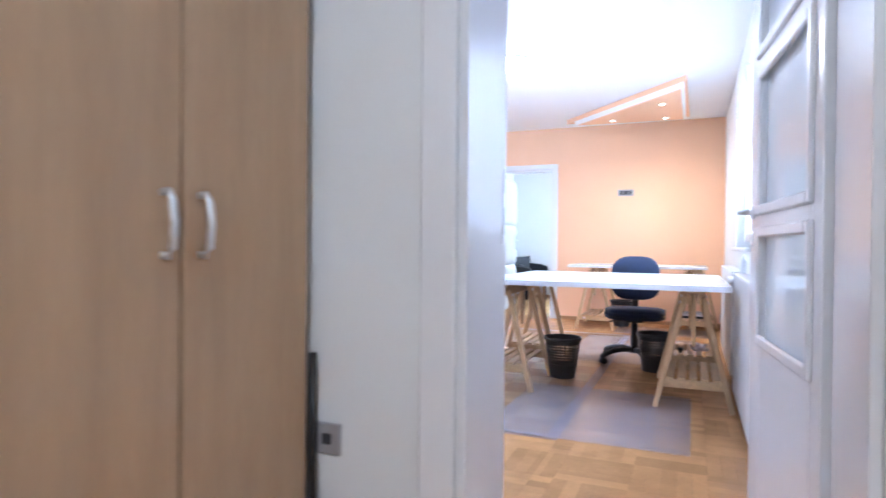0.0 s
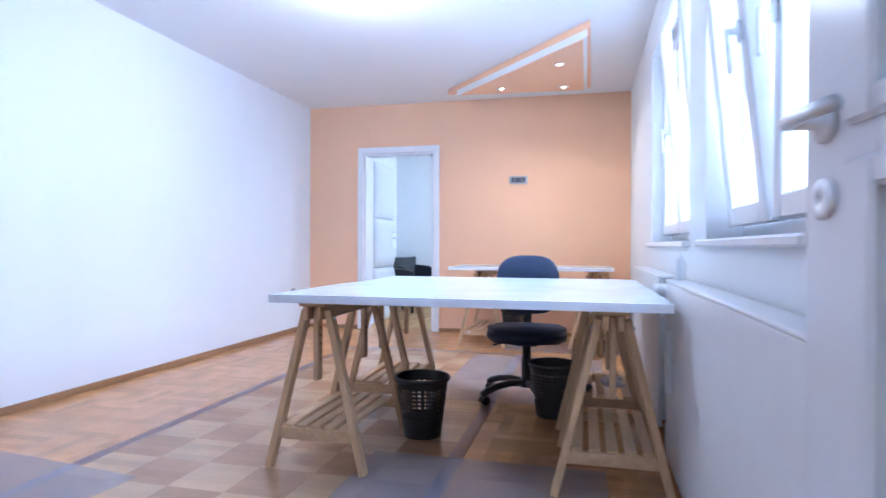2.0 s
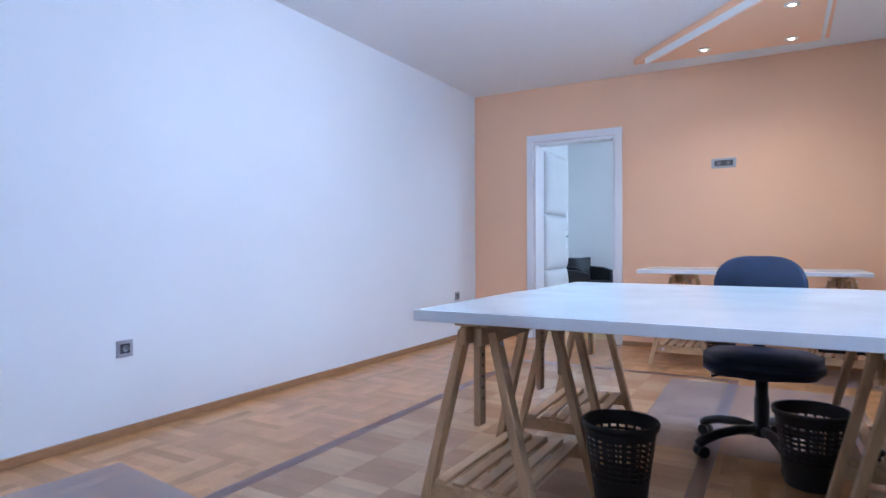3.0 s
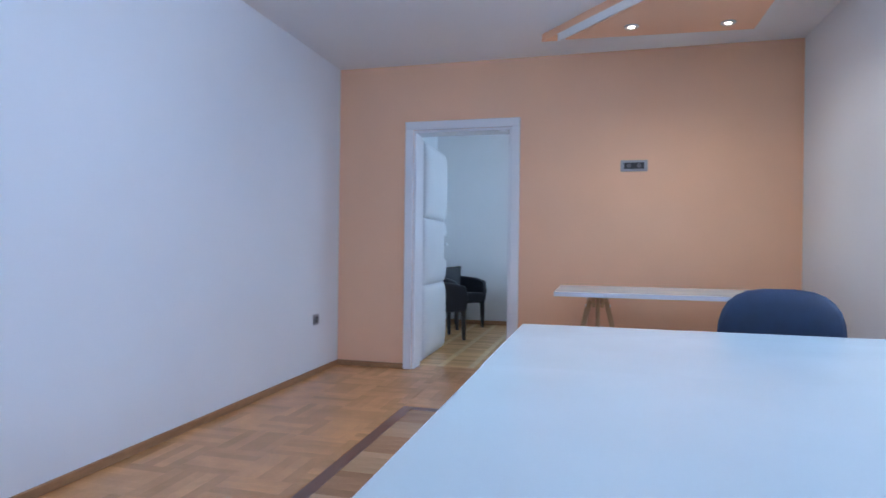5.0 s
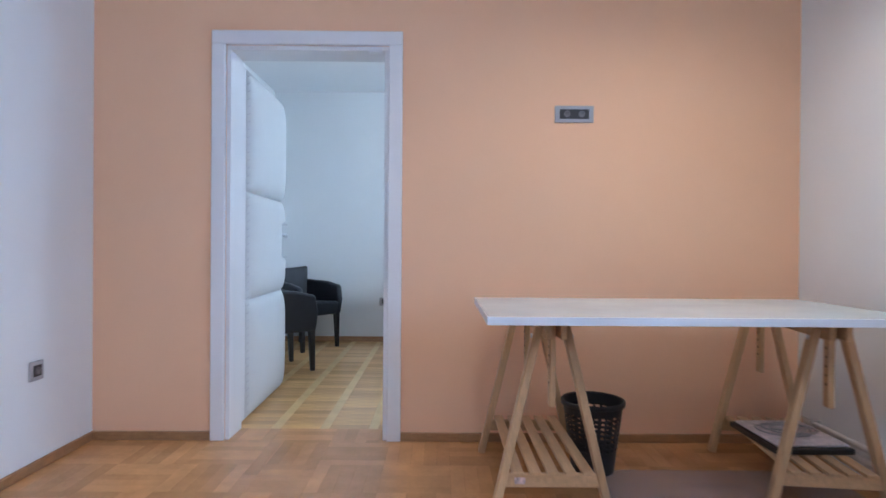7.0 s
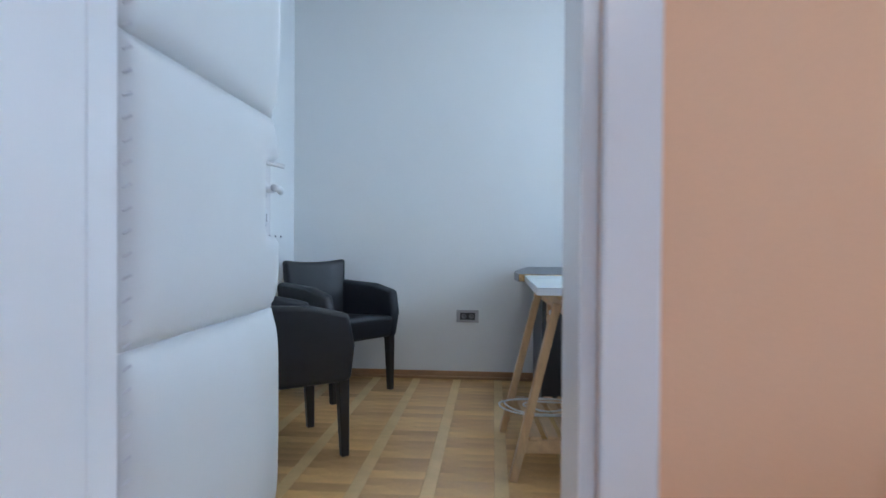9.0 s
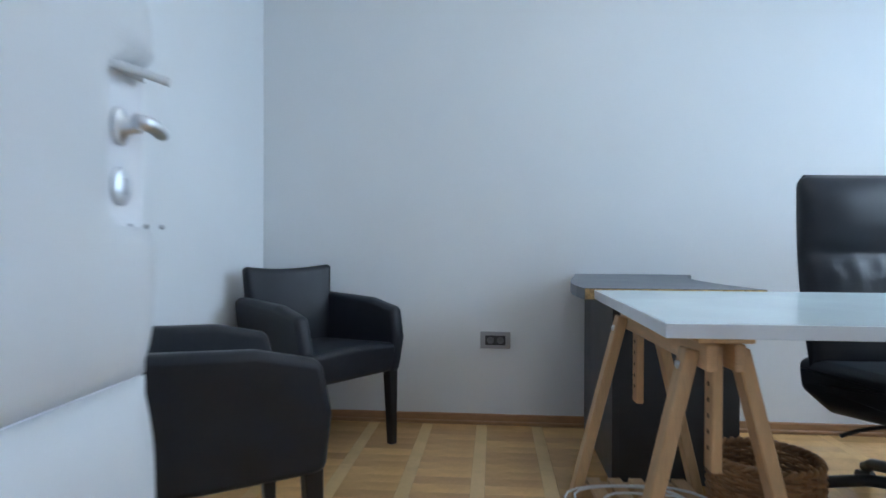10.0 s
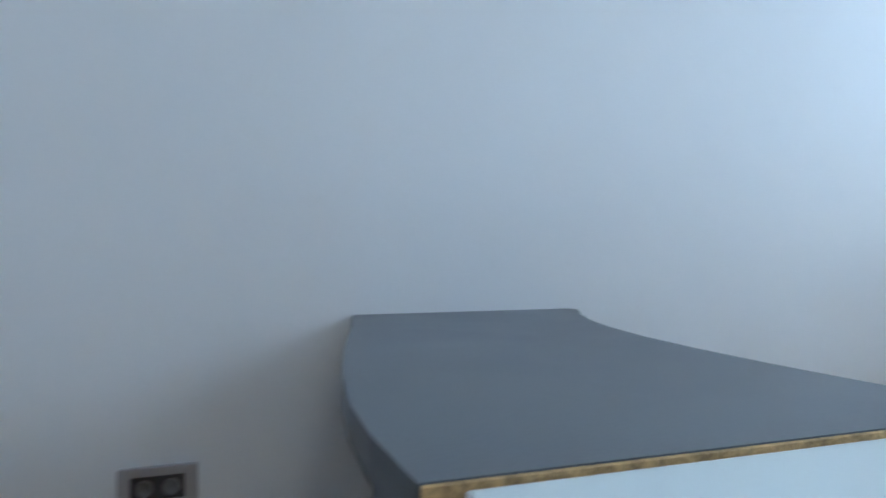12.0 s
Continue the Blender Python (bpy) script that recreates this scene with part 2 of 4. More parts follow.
# window wall, in one run along both rooms
W1, W2, W3 = (-3.55, -2.03), (-5.03, -3.93), (1.0, 3.0)
WZ0, WZ1 = 0.98, 2.27


def window_wall():
    rows = []
    edges = [-6.62, W2[0], W2[1], W1[0], W1[1], W3[0], W3[1], YB]
    for i in range(0, 8, 2):
        rows.append((XR, 3.9, edges[i], edges[i + 1], 0, 2.75))
    for a, b in (W1, W2, W3):
        rows += [(XR, 3.9, a, b, 0, WZ0), (XR, 3.9, a, b, WZ1, 2.75)]
    return boxes(*rows)


structure("wall_east", window_wall(), WHITE_WALL, "white painted wall with window openings")
DX0, DX1 = 2.746, 3.570
structure("wall_south", boxes((-0.15, DX0, YD0, YD1, 0, 2.75), (DX1, 3.9, YD0, YD1, 0, 2.75), (DX0, DX1, YD0, YD1, 2.04, 2.75)), WHITE_WALL,
          "thick white painted wall with a doorway to the hall")
structure("wall_hall_west", boxes((1.6, 1.75, -9.6, YD0, 0, 2.75)), WHITE_WALL, "white hall wall")
structure("wall_hall_east", boxes((4.3, 4.45, -9.6, YD0, 0, 2.75), (3.9, 4.45, YD0, YD0 + 0.15, 0, 2.75)), WHITE_WALL, "white hall wall")
structure("wall_hall_south", boxes((1.6, 4.45, -9.75, -9.6, 0, 2.75)), WHITE_WALL, "white hall wall")
structure("ceiling", boxes((-0.15, 3.9, -6.62, 0.0, H, 2.8)), CEILING, "flat white painted ceiling")
structure("ceiling_office", boxes((-0.12, 3.9, YP, YB, H2, 2.8)), CEILING, "flat white painted office ceiling")
structure("ceiling_hall", boxes((1.6, 4.45, -9.6, YD0, 2.55, 2.8)), CEILING, "flat white hall ceiling")
structure("trim_ceiling_joint", boxes((0, XR, 0.0, YP, 2.75, 2.8)), CEILING, "plaster above the partition")


# dropped triangular ceiling piece with three spots
def ceiling_feature():
    top = group_at("ceiling_feature", pose(0, 0, 0))
    part("upper_tier", prism(bmesh.new(), [(1.78, -0.48), (3.20, -0.42), (3.185, -2.06)], "z", 2.512, H - 0.001), PEACH_WALL, top)
    part("lower_tier", prism(bmesh.new(), [(1.90, -0.62), (3.165, -0.55), (3.165, -2.03)], "z", 2.458, 2.512), CEILING, top, "white painted lower edge")
    part("underside", prism(bmesh.new(), [(1.955, -0.665), (3.135, -0.60), (3.135, -1.985)], "z", 2.449, 2.458), PEACH_WALL, top)
    return tagged(top, "triangular dropped ceiling piece, peach with a white edge", "ceiling feature", kind="structure")


ceiling_feature()


def downlight(x, y, z):
    top = group_at("downlight", pose(x, y, z))
    part("ring", lathe(bmesh.new(), [(0.030, 0.0), (0.044, 0.0), (0.046, -0.004), (0.041, -0.008), (0.030, -0.006)], 28), CHROME, top, "chrome ring", True)
    part("lamp", lathe(bmesh.new(), [(0.029, -0.001), (0.026, -0.005), (0.012, -0.007)], 20), SPOT_GLOW, top, "glowing halogen lamp")
    lamp = bpy.data.lights.new("downlight_beam", "SPOT")
    lamp.energy, lamp.color, lamp.spot_size, lamp.spot_blend, lamp.shadow_soft_size = 11.0, (1.0, 0.89, 0.76), radians(150), 1.0, 0.05
    ob = new("downlight_beam", lamp)
    ob.location = (x, y, z - 0.02)
    return tagged(top, "round recessed chrome ceiling spot, switched on", "spotlight", "ceiling spots")


for sx, sy in ((2.375, -0.815), (2.945, -1.455), (2.952, -0.755)):
    downlight(sx, sy, 2.449)


def skirting(name, rows, label="brown wooden skirting board with a rounded top"):
    bm = bmesh.new()
    for r in rows:
        box(bm, *r, bevel=0.004)
    structure(name, bm, BASE_WOOD, label)


skirting("baseboard", [(0.0, 0.016, -6.29, -0.016, 0, 0.044)])
skirting("baseboard_peach", [(0.0, 0.606, -0.016, 0.0, 0, 0.044), (1.573, XR, -0.016, 0.0, 0, 0.044)])
skirting("baseboard_south", [(0.016, 2.69, YD1, YD1 + 0.016, 0, 0.044)])
skirting("baseboard_office", [(0.03, XR, YB - 0.016, YB, 0, 0.05), (0.03, XR, YB - 0.03, YB - 0.016, 0, 0.018)])
skirting("baseboard_office_west", [(0.03, 0.046, YP, YB - 0.03, 0, 0.05)])


# ---- doors ----
def door_casing(name, x0, x1, ztop, y, d, w, label, yback=None, stops=True):
    """Flat casing boards round an opening, standing d proud of the wall face at y; a lining runs through."""
    top = group_at(name, pose(0, 0, 0))
    s = -1 if d < 0 else 1
    ya, yb = sorted((y, y + d))
    for nm, r in (("casing_left", (x0 - w, x0, ya, yb, 0, ztop)), ("casing_right", (x1, x1 + w, ya, yb, 0, ztop)), ("casing_top", (x0 - w, x1 + w, ya, yb, ztop, ztop + w))):
        part(nm, box(bmesh.new(), *r, bevel=0.004), WHITE_LACQUER, top)
    if yback is not None:
        la, lb = sorted((y, yback))
        for nm, r in (("lining_left", (x0, x0 + 0.022, la, lb, 0, ztop - 0.022)), ("lining_right", (x1 - 0.022, x1, la, lb, 0, ztop - 0.022)), ("lining_top", (x0, x1, la, lb, ztop - 0.022, ztop))):
            part(nm, box(bmesh.new(), *r, bevel=0.002), WHITE_LACQUER, top)
        m = (la + lb) / 2
        for nm, r in () if not stops else (("stop_left", (x0 + 0.022, x0 + 0.034, m, m + 0.03, 0, ztop - 0.034)), ("stop_right", (x1 - 0.034, x1 - 0.022, m, m + 0.03, 0, ztop - 0.034))):
            part(nm, box(bmesh.new(), *r, bevel=0.002), WHITE_LACQUER, top)
    return tagged(top, label, "door frame", kind="structure")


door_casing("door_frame_1", OX0, OX1, OZ, 0.0, -0.025, 0.07, "white lacquered door casing in the peach wall", YP, False)
door_casing("door_frame_1_back", OX0, OX1, OZ, YP, 0.02, 0.07, "white lacquered door casing on the office side")
door_casing("door_frame_2", DX0, DX1, 2.04, YD0, -0.022, 0.09, "white lacquered casing of the hall doorway", YD1, False)
door_casing("door_frame_2_room", DX0, DX1, 2.04, YD1, 0.02, 0.09, "white lacquered casing of the hall doorway, room side")


def lever_handle(parent, x, y, z, side, toward):
    """A lever on a round rose, with a keyhole rose below; side is the way out of the door's face (y), toward the lever's way (x)."""
    h = part("handle", lathe(bmesh.new(), [(0.026, 0), (0.026, 0.006), (0.022, 0.01), (0.009, 0.011), (0.009, 0.05)], 20), CHROME, parent, "satin metal lever handle", True)
    h.matrix_basis = pose(x, y, z, -90 * side, 0, 0)
    bm = bmesh.new()
    tube(bm, [(0, 0, 0.046), (0.03 * toward, 0, 0.05), (0.07 * toward, 0, 0.048), (0.108 * toward, 0, 0.044)], 0.0095, 10)
    part("lever", bm, CHROME, h, "", True)
    k = part("keyhole_rose", lathe(bmesh.new(), [(0.026, 0), (0.026, 0.006), (0.022, 0.009), (0.006, 0.009), (0.006, 0.003)], 20), CHROME, parent, "", True)
    k.matrix_basis = pose(x, y, z - 0.095, -90 * side, 0, 0)


def glazed_door():
    """Open white door with stacked panes over a solid panel; x runs from the hinges to the free edge."""
    top = group_at("door_1", pose(3.548, -6.285, 0, 0, 0, 95.8))
    L, T, zt = 0.81, 0.020, 2.0
    panes = [(0.665, 1.035), (1.105, 1.57), (1.645, 1.90)]
    x0, x1 = 0.072, L - 0.165
    rails, z = [], 0.01
    for a, b in panes:
        rails.append((x0, x1, -T, T, z, a))
        z = b
    rails.append((x0, x1, -T, T, z, zt))
    for nm, r in (("stile_hinge", (-0.009, x0, -T, T, 0.01, zt)), ("stile_lock", (x1, L, -T, T, 0.01, zt))):
        part(nm, box(bmesh.new(), *r, bevel=0.003), WHITE_LACQUER, top)
    for r in rails:
        part("rail", box(bmesh.new(), *r, bevel=0.002), WHITE_LACQUER, top)
    for a, b in panes:
        p = part("pane", box(bmesh.new(), x0, x1, -0.003, 0.003, a, b), MILKY_GLASS, top, "milky glass pane")
        p.visible_shadow = False
        bm = bmesh.new()
        for s in (-1, 1):
            ya, yb = sorted((s * (T - 0.004), s * (T + 0.012)))
            for r in ((x0 - 0.016, x0 + 0.02, ya, yb, a - 0.016, b + 0.016), (x1 - 0.004, x1 + 0.052, ya, yb, a - 0.016, b + 0.016),
                      (x0 + 0.02, x1 - 0.004, ya, yb, a - 0.016, a + 0.02), (x0 + 0.02, x1 - 0.004, ya, yb, b - 0.02, b + 0.016)):
                box(bm, *r, bevel=0.006)
        part("glazing_bead", bm, WHITE_LACQUER, top)
    lever_handle(top, L - 0.055, T, 1.105, 1, -1)
    for z in (0.25, 1.75):
        part("hinge", lathe(bmesh.new(), [(0.008, z - 0.05), (0.009, z), (0.008, z + 0.05)], 12, -0.004, T + 0.006), CHROME, top, "", True)
    return tagged(top, "open white glazed door with raised glazing beads", "door", kind="structure")


glazed_door()
structure("trim_hinge_side", boxes((3.574, 3.600, -6.2945, -6.262, 0.0, 2.0)), WHITE_LACQUER, "narrow white strip beside the hinges of the glazed door")


def pad_surface(y0, y1, z0, z1, deep, notch=None, n=18, m=22):
    """A cushion panel bulging along +x, sagging towards its seams; notch cuts a corner piece out."""
    bm = bmesh.new()
    grid = {}
    for i in range(n + 1):
        for j in range(m + 1):
            u, v = i / n, j / m
            y, z = y0 + (y1 - y0) * u, z0 + (z1 - z0) * v
            eu, ev = 1 - abs(2 * u - 1) ** (7 if u < 0.5 else 18), 1 - abs(2 * v - 1) ** 5
            d = deep * (eu * ev) ** 0.6 + 0.004 * noise.noise((y * 4, z * 4, z0)) * eu * ev
            if notch:
                g = min(max(abs(z - (notch[1] + notch[2]) / 2) - (notch[2] - notch[1]) / 2, 0), 1)
                k = max(notch[0] - y, 0)
                flat = min(1.0, k / 0.06) ** 0.5
                d *= flat + (1 - flat) * min(1.0, g / 0.02)
            grid[i, j] = bm.verts.new((d + 0.004, y, z))
    for i in range(n):
        for j in range(m):
            yc, zc = y0 + (y1 - y0) * (i + 0.5) / n, z0 + (z1 - z0) * (j + 0.5) / m
            if notch and yc > notch[0] and notch[1] < zc < notch[2]:
                continue
            bm.faces.new((grid[i, j], grid[i + 1, j], grid[i + 1, j + 1], grid[i, j + 1]))
    edge = [e for e in bm.edges if e.is_boundary]
    r = bmesh.ops.extrude_edge_only(bm, edges=edge)
    for v in r["geom"]:
        if isinstance(v, bmesh.types.BMVert):
            v.co.x = -0.004
    return bm


def padded_door():
    """Door leaf upholstered in quilted white leatherette, swung open into the office; y from hinges to free edge."""
    top = group_at("door_2", pose(0.676, 0.218, 0, 0, 0, 1.4))
    part("leaf", box(bmesh.new(), -0.04, 0.0, 0.0, 0.895, 0.012, 1.985, bevel=0.003), WHITE_LACQUER, top)
    for a, b, nt in ((0.02, 0.682, None), (0.686, 1.292, (0.785, 0.925, 1.135)), (1.296, 1.975, None)):
        part("pad", pad_surface(0.085, 0.893, a, b, 0.042, nt, 24, 24), PADDING, top, "puffed white leatherette cushion", True)
    bm = bmesh.new()
    z = 0.05
    while z < 1.96:
        beam(bm, (0.010, 0.086, z), (0.020, 0.097, z + 0.009), 0.005, 0.004, 0)
        z += 0.043
    part("stitching", bm, THREAD, top, "pale stitching along the hinge edge")
    bm = bmesh.new()
    for turn in (0, PI):
        tube(bm, [(0.012 + 0.034 * (k / 30) ** 0.6 + 0.0035 * math.cos(k * 0.9 + turn), 0.785 + 0.0034 * k, 1.139 + 0.0035 * math.sin(k * 0.9 + turn)) for k in range(31)], 0.0042, 7)
    part("twisted_cord", bm, PADDING, top, "twisted white cord along the cut-out", True)
    for k in range(4):
        stud = part("stud", lathe(bmesh.new(), [(0.004, 0.0), (0.0035, 0.0025), (0.0015, 0.0035)], 10), PLATE_GREY, top, "", True)
        stud.matrix_basis = pose(0.012 + 0.009 * k, 0.80 + 0.026 * k, 0.914, 0, 90, 0)

    def oval(profile):
        bm = lathe(bmesh.new(), profile, 28)
        bmesh.ops.transform(bm, matrix=Matrix.Diagonal((1.35, 1.0, 1.0, 1.0)), verts=bm.verts)
        return bm

    h = part("handle", oval([(0.021, 0), (0.021, 0.004), (0.018, 0.007), (0.009, 0.008), (0.008, 0.034)]), CHROME, top, "satin metal lever handle", True)
    h.matrix_basis = pose(0.001, 0.832, 1.06, 0, 90, 0)
    lever = tube(bmesh.new(), [(-0.004, -0.012, 0.034), (-0.004, 0.004, 0.040), (-0.003, 0.022, 0.041), (0.0, 0.042, 0.038), (0.001, 0.054, 0.035)], 0.0115, 12)
    part("lever", lever, CHROME, h, "", True)
    k = part("keyhole_rose", oval([(0.021, 0), (0.021, 0.005), (0.018, 0.008), (0.002, 0.009)]), CHROME, top, "", True)
    k.matrix_basis = pose(0.001, 0.832, 0.972, 0, 90, 0)
    part("key_slot", box(bmesh.new(), -0.012, 0.012, -0.004, 0.004, 0.008, 0.0098, bevel=0.0006), PLATE_GREY, k)
    return tagged(top, "open door upholstered in quilted white leatherette", "door", kind="structure")


padded_door()


# ---- windows ----
def window(name, span, tilted, label):
    """White plastic window: fixed frame, two sashes (one tilted in), inner sill."""
    y0, y1 = span
    top = group_at(name, pose(0, 0, 0))
    x = 3.74
    fr = bmesh.new()
    for r in ((x, x + 0.07, y0, y0 + 0.055, WZ0, WZ1), (x, x + 0.07, y1 - 0.055, y1, WZ0, WZ1), (x, x + 0.07, y0 + 0.055, y1 - 0.055, WZ0, WZ0 + 0.055),
              (x, x + 0.07, y0 + 0.055, y1 - 0.055, WZ1 - 0.055, WZ1), (x, x + 0.07, (y0 + y1) / 2 - 0.03, (y0 + y1) / 2 + 0.03, WZ0 + 0.055, WZ1 - 0.055)):
        box(fr, *r, bevel=0.004)
    part("window_frame", fr, WHITE_PLASTIC, top)
    mid = (y0 + y1) / 2
    for i, (a, b) in enumerate(((y0 + 0.05, mid - 0.025), (mid + 0.025, y1 - 0.05))):
        ang = tilted[i]
        za, zb = WZ0 + 0.05, WZ1 - 0.05
        w = 0.07
        bm = bmesh.new()
        for r in ((-0.06, 0, a, a + w, 0, zb - za), (-0.06, 0, b - w, b, 0, zb - za), (-0.06, 0, a + w, b - w, 0, w), (-0.06, 0, a + w, b - w, zb - za - w, zb - za)):
            box(bm, *r, bevel=0.006)
        sash = part("sash", bm, WHITE_PLASTIC, top)
        sash.matrix_basis = pose(x - 0.002, 0, za, 0, -ang, 0)
        g = part("pane", boxes((-0.034, -0.028, a + w, b - w, w, zb - za - w)), GLASS, sash, "clear window pane")
        g.visible_shadow = False
        hd = bmesh.new()
        yh = (b - w / 2) if i == 0 else (a + w / 2)
        box(hd, -0.075, -0.06, yh - 0.014, yh + 0.014, 0.55, 0.62, bevel=0.004)
        box(hd, -0.10, -0.075, yh - 0.009, yh + 0.009, 0.575, 0.595, bevel=0.003)
        box(hd, -0.112, -0.098, yh - 0.011, yh + 0.011, 0.46, 0.60, bevel=0.004)
        part("sash_handle", hd, WHITE_PLASTIC, sash)
        if ang:
            stay = bmesh.new()
            beam(stay, (-0.05, b - 0.12, zb - za - 0.03), (0.09, b - 0.05, zb - za + 0.005), 0.030, 0.018, 0.002, (0, 0, 1))
            part("tilt_stay", stay, PLATE_GREY, sash, "grey metal tilt stay")
    part("window_sill", box(bmesh.new(), XR - 0.035, x, y0 - 0.03, y1 + 0.03, WZ0 - 0.028, WZ0, bevel=0.006), WHITE_PLASTIC, top, "white window sill")
    return tagged(top, label, "window", kind="structure")


window("window_1", W1, (6.0, 0.0), "white plastic window with one sash tilted open")
window("window_2", W2, (0.0, 6.0), "white plastic window with one sash tilted open")
window("window_3", W3, (0.0, 0.0), "white plastic office window")

# bright distance outside the windows
bd = bmesh.new()
box(bd, 14.0, 14.2, -40, 40, -6, 30)
BACKDROP = bpy.data.materials.new("hazy_distance")
BACKDROP.use_nodes = True
_bn, _bl = BACKDROP.node_tree.nodes, BACKDROP.node_tree.links
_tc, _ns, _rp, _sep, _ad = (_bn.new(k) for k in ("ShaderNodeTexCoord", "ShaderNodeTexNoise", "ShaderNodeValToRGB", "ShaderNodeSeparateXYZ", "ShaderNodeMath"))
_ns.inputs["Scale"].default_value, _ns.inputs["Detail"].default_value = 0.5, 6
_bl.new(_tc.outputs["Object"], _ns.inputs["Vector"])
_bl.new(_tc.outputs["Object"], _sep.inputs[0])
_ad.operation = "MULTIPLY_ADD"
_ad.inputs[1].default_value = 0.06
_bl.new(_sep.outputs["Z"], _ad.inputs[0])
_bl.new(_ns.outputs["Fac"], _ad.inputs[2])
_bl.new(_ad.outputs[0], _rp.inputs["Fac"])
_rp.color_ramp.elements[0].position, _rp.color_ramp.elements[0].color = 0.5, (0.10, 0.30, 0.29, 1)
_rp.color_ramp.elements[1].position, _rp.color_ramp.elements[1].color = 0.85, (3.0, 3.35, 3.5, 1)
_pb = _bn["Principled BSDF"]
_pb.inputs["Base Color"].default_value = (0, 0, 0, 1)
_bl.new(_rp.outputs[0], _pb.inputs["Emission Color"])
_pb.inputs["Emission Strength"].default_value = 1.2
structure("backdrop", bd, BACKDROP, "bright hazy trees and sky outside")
structure("ground", boxes((3.9, 60, -60, 60, -1.2, -1.0)), material("grass_ground", (0.08, 0.11, 0.04), 0.9, spread=0.3), "grassy ground outside the windows")


def strike_plate():
    top = group_at("strike_plate", pose(DX0 + 0.022, YD1 + 0.0, 0))
    part("plate", box(bmesh.new(), 0.0, 0.002, -0.036, -0.012, 0.985, 1.21, bevel=0.0006), WHITE_LACQUER, top, "painted strike plate")
    # both openings are thin grey patches painting the shade of a recess
    part("latch_hole_shade", boxes((0.002, 0.0026, -0.031, -0.017, 1.125, 1.19)), PLATE_GREY, top)
    part("bolt_hole_shade", boxes((0.002, 0.0026, -0.031, -0.017, 1.01, 1.085)), PLATE_GREY, top)
    return tagged(top, "lock strike plate on the door lining", "strike plate", kind="structure")


strike_plate()
catch = part("door_catch", box(bmesh.new(), 1.40, 1.465, -0.012, 0.02, OZ - 0.032, OZ - 0.022, bevel=0.002), CHROME)
tagged(catch, "small metal catch under the door head", "door catch")


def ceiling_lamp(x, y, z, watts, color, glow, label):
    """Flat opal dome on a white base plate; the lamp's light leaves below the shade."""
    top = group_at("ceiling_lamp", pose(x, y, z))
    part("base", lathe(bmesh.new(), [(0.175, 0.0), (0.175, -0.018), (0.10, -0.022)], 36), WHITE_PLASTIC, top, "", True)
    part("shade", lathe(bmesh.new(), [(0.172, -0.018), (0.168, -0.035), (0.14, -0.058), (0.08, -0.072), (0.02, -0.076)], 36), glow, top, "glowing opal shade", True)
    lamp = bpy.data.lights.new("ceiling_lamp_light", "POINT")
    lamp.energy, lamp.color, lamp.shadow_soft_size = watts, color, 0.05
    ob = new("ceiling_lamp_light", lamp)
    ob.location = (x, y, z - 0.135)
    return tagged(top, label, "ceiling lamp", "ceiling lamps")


# hall lamp is added out of view to brighten the hall
ceiling_lamp(3.05, -8.9, 2.55, 10.5, (0.74, 0.88, 1.0), glowing("opal_fill_glow", (0.85, 0.93, 1.0), 6.0), "round opal fill lamp added unseen in the hall, switched on")
ceiling_lamp(1.80, -3.02, H, 11.5, (0.84, 0.91, 1.0), glowing("opal_bright_glow", (0.93, 0.97, 1.0), 14.0), "round opal ceiling lamp in the large room, switched on")
ceiling_lamp(1.85, 1.62, H2, 5.6, (0.95, 0.98, 0.94), glowing("opal_soft_glow", (0.95, 0.98, 0.95), 5.0), "round opal ceiling lamp in the small office, switched on")

